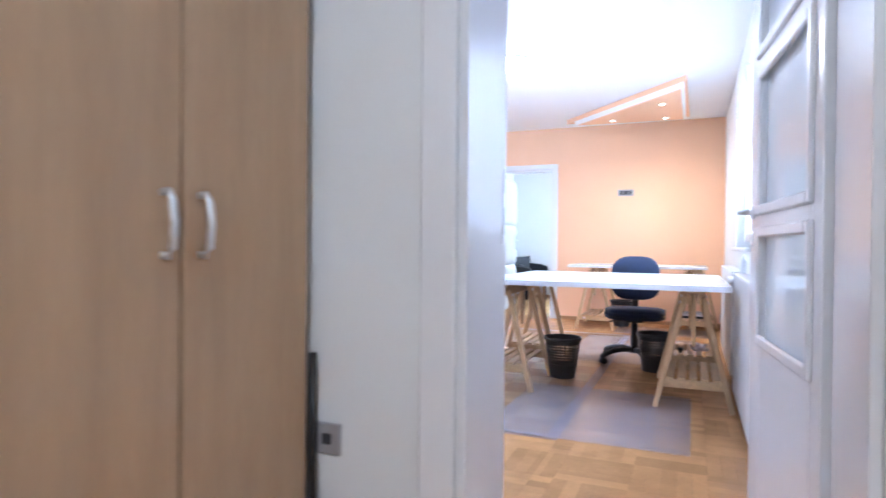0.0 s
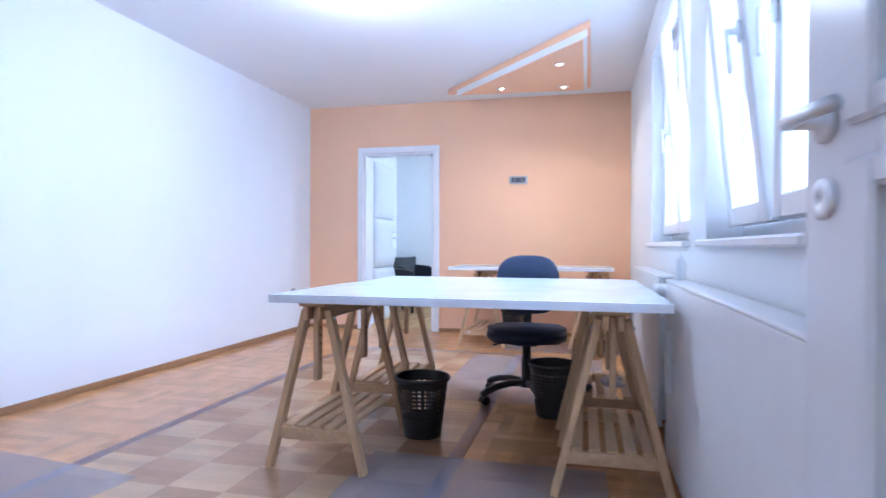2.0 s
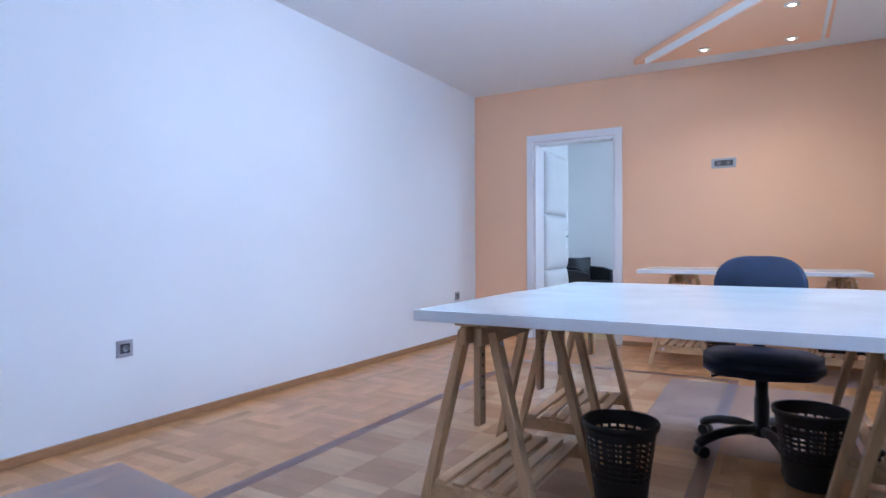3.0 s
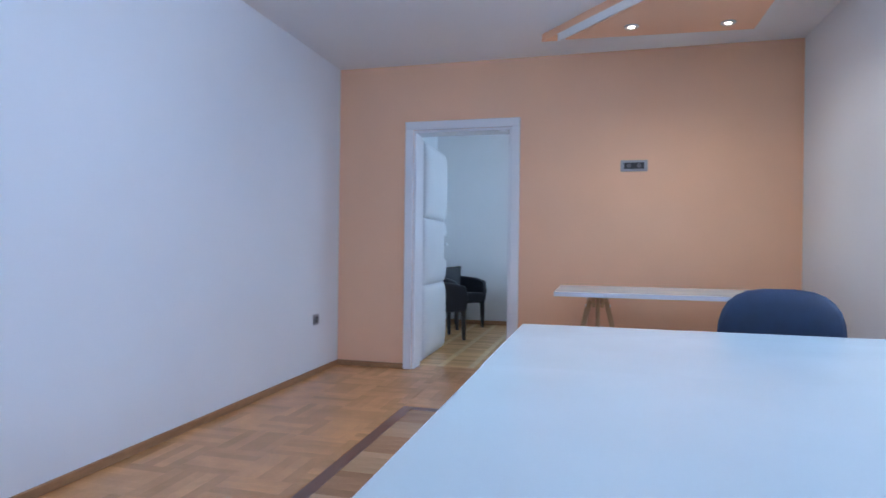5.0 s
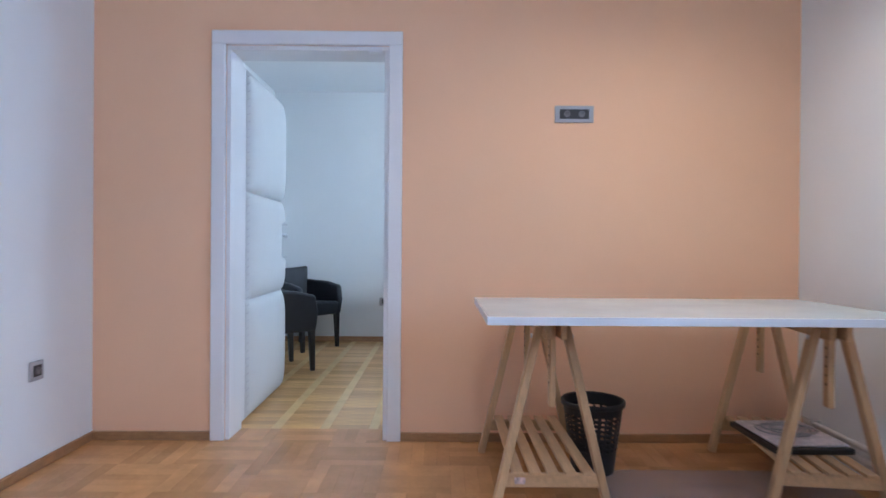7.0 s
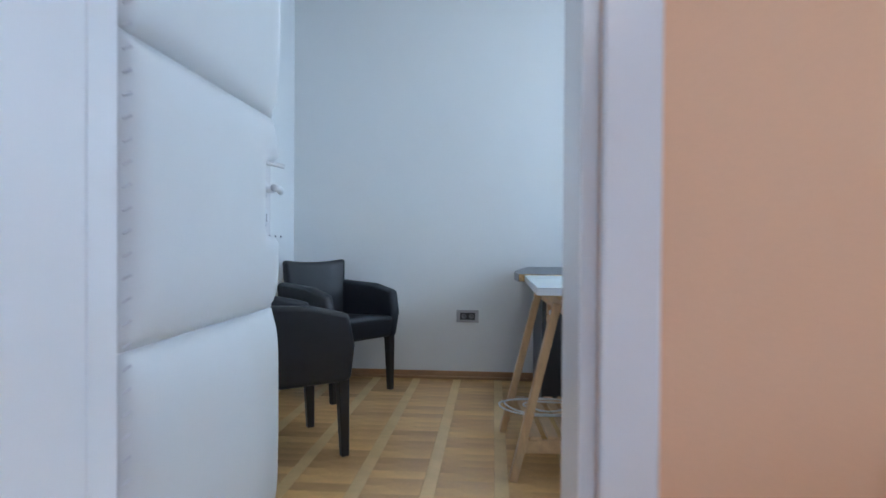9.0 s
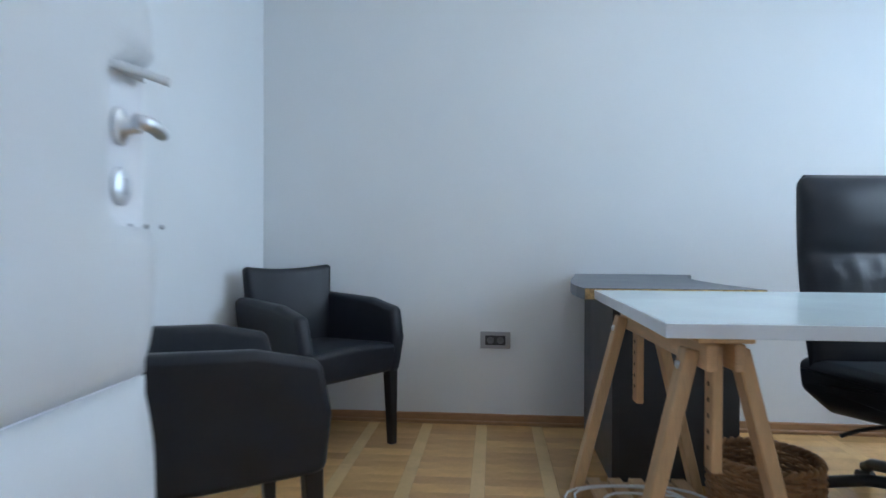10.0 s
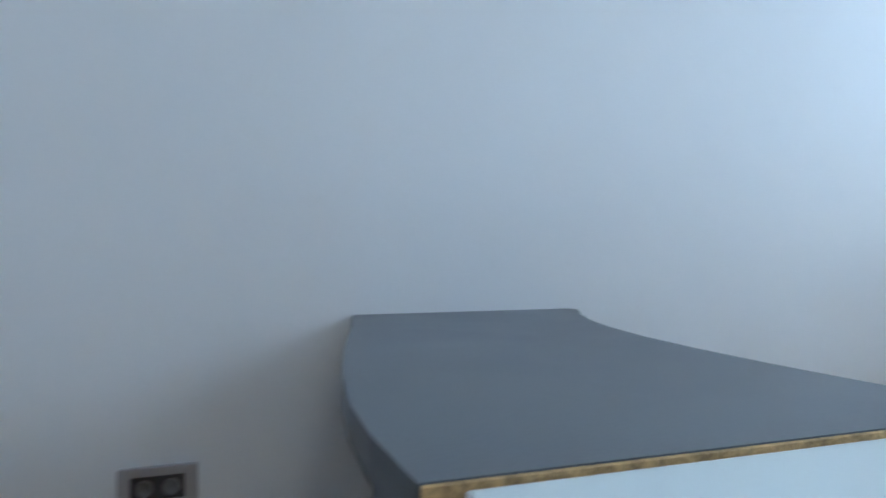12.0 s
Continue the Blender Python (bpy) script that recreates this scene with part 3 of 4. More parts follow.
# ---- furniture ----
def trestle(height, half=0.33, spread=0.215, drop=0.338, shelf=0.105, inset=0.062):
    """Pine A-frame trestle: top board, paired rails, four splayed legs, two uprights with dark plugs as holes, slatted
    shelf. y is its length.
    """
    top = group_at("trestle", pose(0, 0, 0))
    part("top_board", box(bmesh.new(), -0.058, 0.058, -half, half, height - 0.020, height, bevel=0.003), PINE_Y, top)
    for s in (-1, 1):
        part("rail", box(bmesh.new(), s * 0.028 - 0.011, s * 0.028 + 0.011, -half, half, height - 0.078, height - 0.022, bevel=0.003), PINE_Y, top)
    for sy in (-1, 1):
        y = sy * (half - inset)
        for sx in (-1, 1):
            leg = part("leg", beam(bmesh.new(), (sx * spread, y + sy * 0.02, 0.0), (sx * 0.051, y, height - 0.040), 0.030, 0.046, 0.003, (0, 1, 0)), PINE, top)
            b = part("bolt", lathe(bmesh.new(), [(0.009, -0.004), (0.009, 0.003), (0.005, 0.005)], 12), CHROME, leg, "steel bolt head", True)
            b.matrix_basis = pose(sx * 0.0758, y, height - 0.075, 0, 90 * sx, 0)
        up = part("upright", box(bmesh.new(), -0.011, 0.011, y - 0.022, y + 0.022, height - drop, height - 0.03, bevel=0.003), PINE, top)
        # holes are not cut: dark plugs paint the shade inside them
        for k in range(5):
            hb = bmesh.new()
            zz = height - 0.115 - 0.034 * k
            r = bmesh.ops.create_cone(hb, cap_ends=True, segments=10, radius1=0.0055, radius2=0.0055, depth=0.0236)
            bmesh.ops.transform(hb, matrix=pose(0, y, zz, 0, 90, 0), verts=r["verts"])
            part("peg_hole_shade", hb, SUBFLOOR, up)
        w = spread - (spread - 0.051) * (shelf + 0.045) / height
        part("shelf_rail", box(bmesh.new(), -w, w, y - 0.010 + sy * 0.02, y + 0.010 + sy * 0.02, shelf, shelf + 0.05, bevel=0.003), PINE_Y, top)
    for k in range(5):
        x = -0.13 + 0.065 * k
        part("slat", box(bmesh.new(), x - 0.021, x + 0.021, -half + 0.035, half - 0.035, shelf + 0.05, shelf + 0.063, bevel=0.002), PINE_Y, top)
    return tagged(top, "pine trestle with a slatted lower shelf", "trestle", "pine trestles")


def tabletop(x0, x1, y0, y1, z, label, thick=0.033):
    """Laminated board with a thin plastic band glued round its edge."""
    top = group_at("tabletop", pose((x0 + x1) / 2, (y0 + y1) / 2, z - thick))
    a, b, e = (x1 - x0) / 2, (y1 - y0) / 2, 0.0022
    part("board", box(bmesh.new(), -a + e, a - e, -b + e, b - e, 0.0, thick, bevel=0.0008), TABLE_WHITE, top)
    for r in ((-a, a, -b, -b + e), (-a, a, b - e, b), (-a, -a + e, -b + e, b - e), (a - e, a, -b + e, b - e)):
        part("edge_band", box(bmesh.new(), *r, 0.0006, thick - 0.0006, bevel=0.0008), EDGE_WHITE, top, "white plastic edge band")
    return tagged(top, label, "tabletop", "white tabletops")


tabletop(1.925, 3.455, -4.235, -3.405, 0.757, "white laminate tabletop on two pine trestles")
tabletop(1.918, 3.455, -3.395, -2.592, 0.752, "white laminate tabletop pushed against another tabletop")
tabletop(1.925, 3.40, -1.085, -0.345, 0.765, "white laminate tabletop in front of the peach wall", 0.028)
first = trestle(0.7190, shelf=0.128)
first.matrix_basis = pose(2.055, -3.785, 0)
for x, y, rz in ((3.262, -3.785, 0), (2.03, -2.945, 2), (3.24, -2.945, 0)):
    copy_thing(first, pose(x, y, 0, 0, 0, rz))
second = trestle(0.737, half=0.40, inset=0.085)
second.matrix_basis = pose(2.19, -0.49, 0, 0, 0, 0)
copy_thing(second, pose(3.275, -0.49, 0, 0, 0, -7.5))


def waste_bin(x, y, rz=0, h=0.30):
    """Black perforated bin: tapered open shell with slot rows and a rolled rim."""
    top = group_at("waste_bin", pose(x, y, 0, 0, 0, rz))
    bm = bmesh.new()
    n, rows = 72, 30
    ring = []
    for j in range(rows + 1):
        z = 0.004 + (h - 0.004) * j / rows
        r = 0.092 + 0.040 * j / rows
        ring.append([bm.verts.new((r * math.cos(2 * PI * i / n), r * math.sin(2 * PI * i / n), z)) for i in range(n)])
    for j in range(rows):
        for i in range(n):
            hole = 10 <= j <= 24 and j % 2 == 0 and i % 3 != 0
            if hole:
                continue
            bm.faces.new((ring[j][i], ring[j][(i + 1) % n], ring[j + 1][(i + 1) % n], ring[j + 1][i]))
    bm.faces.new(ring[0])
    shell = part("shell", bm, BLACK_PLASTIC, top)
    sol = shell.modifiers.new("thickness", "SOLIDIFY")
    sol.thickness, sol.offset = 0.003, -1
    part("rim", lathe(bmesh.new(), [(0.130, h - 0.02), (0.139, h - 0.018), (0.141, h), (0.136, h + 0.005), (0.130, h)], 40, caps=False), BLACK_PLASTIC, top, "", True)
    return tagged(top, "black perforated plastic waste bin on the parquet", "waste bin", "black waste bins")


waste_bin(2.365, -3.51)
waste_bin(2.985, -3.0, 20)
waste_bin(2.455, -0.385, 40, 0.315)


def firm(ob):
    """Keeps broad faces flat under smooth shading."""
    ob.modifiers.new("normals", "WEIGHTED_NORMAL").weight = 90
    return ob


def soft_block(bm, x0, x1, y0, y1, z0, z1, r, m=None, seg=3):
    return box(bm, x0, x1, y0, y1, z0, z1, bevel=r, seg=seg, m=m)


def office_chair(m):
    """Swivel chair: five-star base on casters, gas column, round-cornered seat, domed back on a bar. It faces -y."""
    top = group_at("office_chair", m)
    for k in range(5):
        a = 2 * PI * k / 5 + 1.24
        c, s = math.cos(a), math.sin(a)
        bm = bmesh.new()
        tube(bm, [(0.02 * c, 0.02 * s, 0.105), (0.12 * c, 0.12 * s, 0.112), (0.22 * c, 0.22 * s, 0.098), (0.29 * c, 0.29 * s, 0.074), (0.315 * c, 0.315 * s, 0.055)], 0.0215, 10)
        lg = part("base_arm", bm, BLACK_PLASTIC, top, "", True)
        w = bmesh.new()
        for o in (-0.014, 0.014):
            r = bmesh.ops.create_cone(w, cap_ends=True, segments=18, radius1=0.026, radius2=0.026, depth=0.02)
            bmesh.ops.transform(w, matrix=Matrix.Translation((0.30 * c - o * s, 0.30 * s + o * c, 0.026)) @ Matrix.Rotation(a, 4, "Z") @ Matrix.Rotation(PI / 2, 4, "X"), verts=r["verts"])
        box(w, -0.012, 0.012, -0.012, 0.012, 0.03, 0.075, m=Matrix.Translation((0.30 * c, 0.30 * s, 0)))
        part("caster", w, BLACK_PLASTIC, lg)
    part("column", lathe(bmesh.new(), [(0.045, 0.08), (0.045, 0.12), (0.032, 0.13), (0.032, 0.25), (0.027, 0.255), (0.027, 0.37)], 20), BLACK_PLASTIC, top, "", True)
    part("mechanism", box(bmesh.new(), -0.07, 0.07, -0.10, 0.14, 0.345, 0.375, bevel=0.01), BLACK_PLASTIC, top)
    part("lever", tube(bmesh.new(), [(-0.05, 0, 0.355), (-0.15, -0.01, 0.35), (-0.21, -0.02, 0.335)], 0.006, 8), BLACK_PLASTIC, top, "", True)
    bm = bmesh.new()
    for i in range(1):
        outline = []
        for k in range(28):
            a = 2 * PI * k / 28
            c, s = math.cos(a), math.sin(a)
            outline.append((0.245 * math.copysign(abs(c) ** 0.55, c), 0.23 * math.copysign(abs(s) ** 0.6, s)))
        prism(bm, outline, "z", 0.372, 0.452)
    e = [x for x in bm.edges if abs((x.verts[0].co - x.verts[1].co).z) < 1e-5]
    bmesh.ops.bevel(bm, geom=e, offset=0.028, segments=3, affect="EDGES")
    part("seat", bm, CHAIR_FABRIC, top, "dark blue fabric seat", True)
    bm = bmesh.new()
    n, rr = 26, 12
    front, back = {}, {}
    for i in range(n):
        a = 2 * PI * i / n
        c, s = math.cos(a), math.sin(a)
        for j in range(rr + 1):
            k = j / rr
            hw = 0.206 + 0.008 * (-s)
            x, z = k * hw * math.copysign(abs(c) ** 0.62, c), 0.71 + k * (0.20 if s < 0 else 0.185) * math.copysign(abs(s) ** 0.7, s)
            bulge = 0.030 * (1 - k ** 4)
            bend = 0.35 * x * x
            front[i, j] = bm.verts.new((x, 0.20 - bulge - bend, z)) if j else None
            back[i, j] = bm.verts.new((x, 0.215 + 0.8 * bulge - bend, z)) if j else None
    for side, dy in ((front, -0.030), (back, 0.024)):
        ctr = bm.verts.new((0, (0.20 if side is front else 0.215) + dy, 0.71))
        for i in range(n):
            bm.faces.new((ctr, side[i, 1], side[(i + 1) % n, 1]))
            for j in range(1, rr):
                bm.faces.new((side[i, j], side[i, j + 1], side[(i + 1) % n, j + 1], side[(i + 1) % n, j]))
    for i in range(n):
        bm.faces.new((front[i, rr], front[(i + 1) % n, rr], back[(i + 1) % n, rr], back[i, rr]))
    part("backrest", bm, CHAIR_FABRIC, top, "domed dark blue fabric backrest", True)
    bm = bmesh.new()
    beam(bm, (0, 0.10, 0.36), (0, 0.235, 0.39), 0.05, 0.014, 0.003, (0, 0, 1))
    beam(bm, (0, 0.235, 0.385), (0, 0.255, 0.64), 0.05, 0.016, 0.003, (0, 1, 0))
    part("back_bar", bm, BLACK_PLASTIC, top)
    return tagged(top, "dark blue fabric swivel chair on a five-star base", "office chair")


office_chair(pose(2.805, -2.675, 0, 0, 0, 4))


def chair_mat(x, y, w, d, rz, label):
    ob = part("chair_mat", box(bmesh.new(), -w / 2, w / 2, -d / 2, d / 2, 0.0, 0.0025, bevel=0.0008), MAT_CLEAR)
    ob.matrix_basis = pose(x, y, 0.0012, 0, 0, rz)
    return tagged(ob, label, "floor mat", "translucent floor mats")


MAT_CLEAR = bpy.data.materials.new("translucent_pvc")
MAT_CLEAR.use_nodes = True
_mn, _ml = MAT_CLEAR.node_tree.nodes, MAT_CLEAR.node_tree.links
_mb = _mn["Principled BSDF"]
_mb.inputs["Base Color"].default_value = (0.46, 0.46, 0.53, 1)
_mb.inputs["Roughness"].default_value = 0.22
_mno, _mr = _mn.new("ShaderNodeTexNoise"), _mn.new("ShaderNodeMapRange")
_mno.inputs["Scale"].default_value = 6
_mr.inputs["To Min"].default_value, _mr.inputs["To Max"].default_value = 0.16, 0.32
_ml.new(_mno.outputs["Fac"], _mr.inputs["Value"])
_ml.new(_mr.outputs["Result"], _mb.inputs["Alpha"])
chair_mat(2.735, -4.36, 1.03, 1.14, 0, "grey translucent plastic floor mat in front of the table")
chair_mat(0.80, -4.85, 1.02, 1.20, -7, "grey translucent plastic floor mat near the white wall")
chair_mat(2.76, -2.04, 1.08, 1.52, 1, "grey translucent plastic floor mat under the swivel chair")
chair_mat(2.95, -0.70, 1.05, 0.62, 0, "grey translucent plastic floor mat under the far table")


# ---- wall fittings ----
def socket_plate(m, w, h, inserts, label, category="socket"):
    """Silver frame with dark modules; it lies against a wall and faces its own -y."""
    top = group_at("wall_socket", m)
    bm = bmesh.new()
    box(bm, -w / 2, w / 2, -0.010, 0.0, -h / 2, h / 2, bevel=0.003, seg=2)
    part("frame", bm, PLATE_GREY, top, "silver frame")
    a = w - 0.048 if w > 0.1 else w - 0.034
    b = h - 0.036
    part("insert", box(bmesh.new(), -a / 2, a / 2, -0.0125, -0.0098, -b / 2, b / 2, bevel=0.001), PLATE_DARK, top, "dark module")
    for k in range(inserts):
        x = (k - (inserts - 1) / 2) * a / max(inserts, 1)
        ring = part("outlet", lathe(bmesh.new(), [(0.017, 0.0), (0.017, 0.002), (0.014, 0.003), (0.012, 0.0005)], 20), SOCKET_GREY, top, "", True)
        ring.matrix_basis = pose(x, -0.0125, 0, 90, 0, 0)
    return tagged(top, label, category)


socket_plate(pose(2.448, 0.0, 1.673), 0.197, 0.085, 2, "silver wall plate with outlets and a switch on the peach wall")
socket_plate(pose(0.0, -0.425, 0.438, 0, 0, 90), 0.085, 0.085, 1, "square silver wall socket low on the white wall")
socket_plate(pose(0.0, -3.95, 0.436, 0, 0, 90), 0.085, 0.085, 1, "square silver wall socket low on the white wall")
socket_plate(pose(1.211, YB, 0.414), 0.147, 0.083, 2, "silver double wall socket on the white office wall")


# ---- radiators under the windows ----
def radiator(y0, y1, z0, z1, label):
    top = group_at("radiator", pose(0, 0, 0))
    part("front_panel", box(bmesh.new(), 3.497, 3.515, y0, y1, z0, z1 - 0.012, bevel=0.006, seg=2), WHITE_PLASTIC, top)
    part("back_panel", box(bmesh.new(), 3.565, 3.583, y0 + 0.01, y1 - 0.01, z0, z1 - 0.012, bevel=0.006), WHITE_PLASTIC, top)
    fins = bmesh.new()
    k = int((y1 - y0) / 0.05)
    for i in range(k):
        y = y0 + 0.03 + i * (y1 - y0 - 0.06) / (k - 1)
        box(fins, 3.516, 3.564, y - 0.001, y + 0.001, z0 + 0.03, z1 - 0.03)
    part("convector_fins", fins, WHITE_PLASTIC, top)
    grill = bmesh.new()
    box(grill, 3.494, 3.586, y0 - 0.002, y1 + 0.002, z1 - 0.012, z1, bevel=0.004)
    part("top_grill", grill, WHITE_PLASTIC, top, "white top grille")
    for y in (y0 + 0.12, y1 - 0.12):
        part("bracket", boxes((3.583, XR, y - 0.015, y + 0.015, z0 + 0.05, z1 - 0.05)), WHITE_PLASTIC, top)
    for y in (y0 + 0.04, y1 - 0.04):
        part("pipe", tube(bmesh.new(), [(3.54, y, z0 + 0.01), (3.54, y, 0.0)], 0.009, 8), WHITE_PLASTIC, top)
    return tagged(top, label, "radiator", "white panel radiators")


radiator(-3.42, -1.95, 0.10, 0.815, "white panel radiator with a top grille under the window")
near_radiator = radiator(-5.46, -3.68, 0.06, 0.815, "white panel radiator with a heat meter on its front")
part("heat_meter", box(bmesh.new(), 3.475, 3.4968, -3.86, -3.82, 0.36, 0.62, bevel=0.005, seg=2), WHITE_PLASTIC, near_radiator, "narrow white heat meter")


def thermostat(y):
    top = group_at("radiator_valve", pose(3.53, y, 0.76))
    bm = bmesh.new()
    lathe(bm, [(0.012, -0.03), (0.014, 0.0), (0.023, 0.005), (0.025, 0.05), (0.020, 0.065)], 18)
    bmesh.ops.transform(bm, matrix=pose(0, 0, 0, 0, -90, 0), verts=bm.verts)
    part("knob", bm, WHITE_PLASTIC, top, "ribbed white knob", True)
    part("pipe", tube(bmesh.new(), [(0.02, 0, 0), (0.06, 0.0, -0.02), (0.075, 0, -0.1), (0.075, 0, -0.76)], 0.009, 8), CHROME, top, "", True)
    return tagged(top, "white thermostatic valve between the radiators", "radiator valve", "radiator valves")


thermostat(-3.50)
thermostat(-3.60)


def bottle(x, y, z):
    ob = part("small_bottle", lathe(bmesh.new(), [(0.018, 0), (0.02, 0.005), (0.02, 0.075), (0.010, 0.09), (0.009, 0.115), (0.004, 0.118)], 16), WHITE_PLASTIC, None, "", True)
    ob.matrix_basis = pose(x, y, z)
    return tagged(ob, "small pale plastic bottle on the radiator grille", "bottle")


bottle(3.545, -3.75, 0.815)


def crumpled(name, x, y, z, r, label):
    bm = bmesh.new()
    bmesh.ops.create_icosphere(bm, subdivisions=3, radius=r)
    for v in bm.verts:
        v.co *= 0.75 + 0.5 * noise.noise(v.co * 22 + Vector((x, y, 0))) + 0.15 * noise.noise(v.co * 60)
        v.co.z *= 0.6
    lo = min(v.co.z for v in bm.verts)
    for v in bm.verts:
        v.co.z -= lo
    ob = part(name, bm, CRUMPLED)
    ob.matrix_basis = pose(x, y, z)
    return tagged(ob, label, "bag")


crumpled("plastic_bag", 3.30, -3.05, 0.191, 0.07, "crumpled pale plastic bag on a trestle shelf")


def clamp_knob(x, y, z):
    ob = part("clamp_knob", lathe(bmesh.new(), [(0.010, 0), (0.010, 0.018), (0.022, 0.020), (0.024, 0.034), (0.014, 0.040)], 14), BLACK_PLASTIC, None, "", True)
    ob.matrix_basis = pose(x, y, z)
    return tagged(ob, "small black plastic knob on a trestle shelf", "knob")


clamp_knob(3.175, -3.18, 0.191)
sticker = part("sticker", boxes((2.05, 2.09, -0.8362, -0.8352, 0.118, 0.142)), material("sticker_paper", (0.70, 0.55, 0.52), 0.5, spread=0.5, scale=60))
tagged(sticker, "small faded round sticker on the trestle rail", "sticker")


def cable_coil(name, x, y, z, r, mat, label, turns=3, wob=0.25):
    bm = bmesh.new()
    pts = []
    for k in range(turns * 26):
        a = 2 * PI * k / 26
        q = r * (0.75 + wob * math.sin(a * 0.37 + 1) + 0.06 * math.sin(3 * a))
        pts.append((q * math.cos(a), 0.72 * q * math.sin(a), 0.004 + 0.0065 * (k // 26) + 0.004 * math.sin(a * 1.7) ** 2))
    tube(bm, pts, 0.0035, 6)
    ob = part(name, bm, mat, None, "", True)
    ob.matrix_basis = pose(x, y, z)
    return tagged(ob, label, "cable")


tray = part("document_tray", box(bmesh.new(), 3.12, 3.44, -0.66, -0.28, 0.168, 0.192, bevel=0.004), BLACK_PLASTIC)
tagged(tray, "flat black box lying on the trestle shelf", "box")
paper = part("plastic_sleeve", box(bmesh.new(), 3.135, 3.43, -0.64, -0.30, 0.192, 0.203, bevel=0.004), CRUMPLED)
tagged(paper, "pale plastic sleeve on the black box", "plastic sleeve")
cable_coil("grey_cable", 3.28, -0.47, 0.203, 0.13, PLATE_GREY, "coiled grey cable on the plastic sleeve")


def heating_pipe(z):
    """White pipe along the foot of the window wall, held by clips."""
    top = group_at("heating_pipe", pose(0, 0, 0))
    x = XR - 0.032
    part("pipe", tube(bmesh.new(), [(x, -2.02, z), (x, -1.2, z), (x, -0.6, z), (x, -0.004, z)], 0.0135, 12), WHITE_PLASTIC, top, "", True)
    for y in (-1.75, -0.95, -0.18):
        part("clip", boxes((x - 0.016, XR, y - 0.008, y + 0.008, z - 0.017, z + 0.017)), WHITE_PLASTIC, top)
    return tagged(top, "white heating pipe low along the window wall", "pipe", "heating pipes")


for z in (0.095, 0.150):
    heating_pipe(z)


# ---- the small office ----
def cushion(outline, axis, a, b, r, corner, across=1, turn=6):
    """A padded slab: an outline with rounded corners, pushed from a to b, its rims rounded by r."""
    pts, n = [], len(outline)
    for k in range(n):
        p0, p1, p2 = Vector(outline[k - 1]), Vector(outline[k]), Vector(outline[(k + 1) % n])
        d0, d2 = (p0 - p1).normalized(), (p2 - p1).normalized()
        half = 0.5 * math.acos(max(-1, min(1, d0.dot(d2))))
        c = min(corner / math.tan(half), 0.48 * (p0 - p1).length, 0.48 * (p2 - p1).length)
        q0, q2 = p1 + d0 * c, p1 + d2 * c
        for t in range(turn + 1):
            w = t / turn
            pts.append(q0 * (1 - w) ** 2 + p1 * 2 * w * (1 - w) + q2 * w * w)
    m = len(pts)
    area = sum(pts[k - 1].x * pts[k].y - pts[k].x * pts[k - 1].y for k in range(m))
    out = []
    for k in range(m):
        d = (pts[(k + 1) % m] - pts[k - 1]).normalized()
        out.append(Vector((d.y, -d.x)) * (1 if area > 0 else -1))
    steps = [(a + r * (1 - math.sin(w * PI / 8)), r * (1 - math.cos(w * PI / 8))) for w in range(4, -1, -1)]
    steps += [(a + r + (b - a - 2 * r) * w / across, 0.0) for w in range(1, across)]
    steps += [(b - r * (1 - math.sin(w * PI / 8)), r * (1 - math.cos(w * PI / 8))) for w in range(0, 5)]
    bm = bmesh.new()
    rings = []
    for h, inset in steps:
        ring = []
        for p, o in zip(pts, out):
            q = p - o * inset
            ring.append(bm.verts.new({"x": (h, q.x, q.y), "y": (q.x, h, q.y), "z": (q.x, q.y, h)}[axis]))
        rings.append(ring)
    for u, v in zip(rings, rings[1:]):
        for k in range(m):
            bm.faces.new((u[k], u[(k + 1) % m], v[(k + 1) % m], v[k]))
    bm.faces.new(rings[0])
    bm.faces.new(rings[-1])
    bmesh.ops.recalc_face_normals(bm, faces=bm.faces)
    return bm


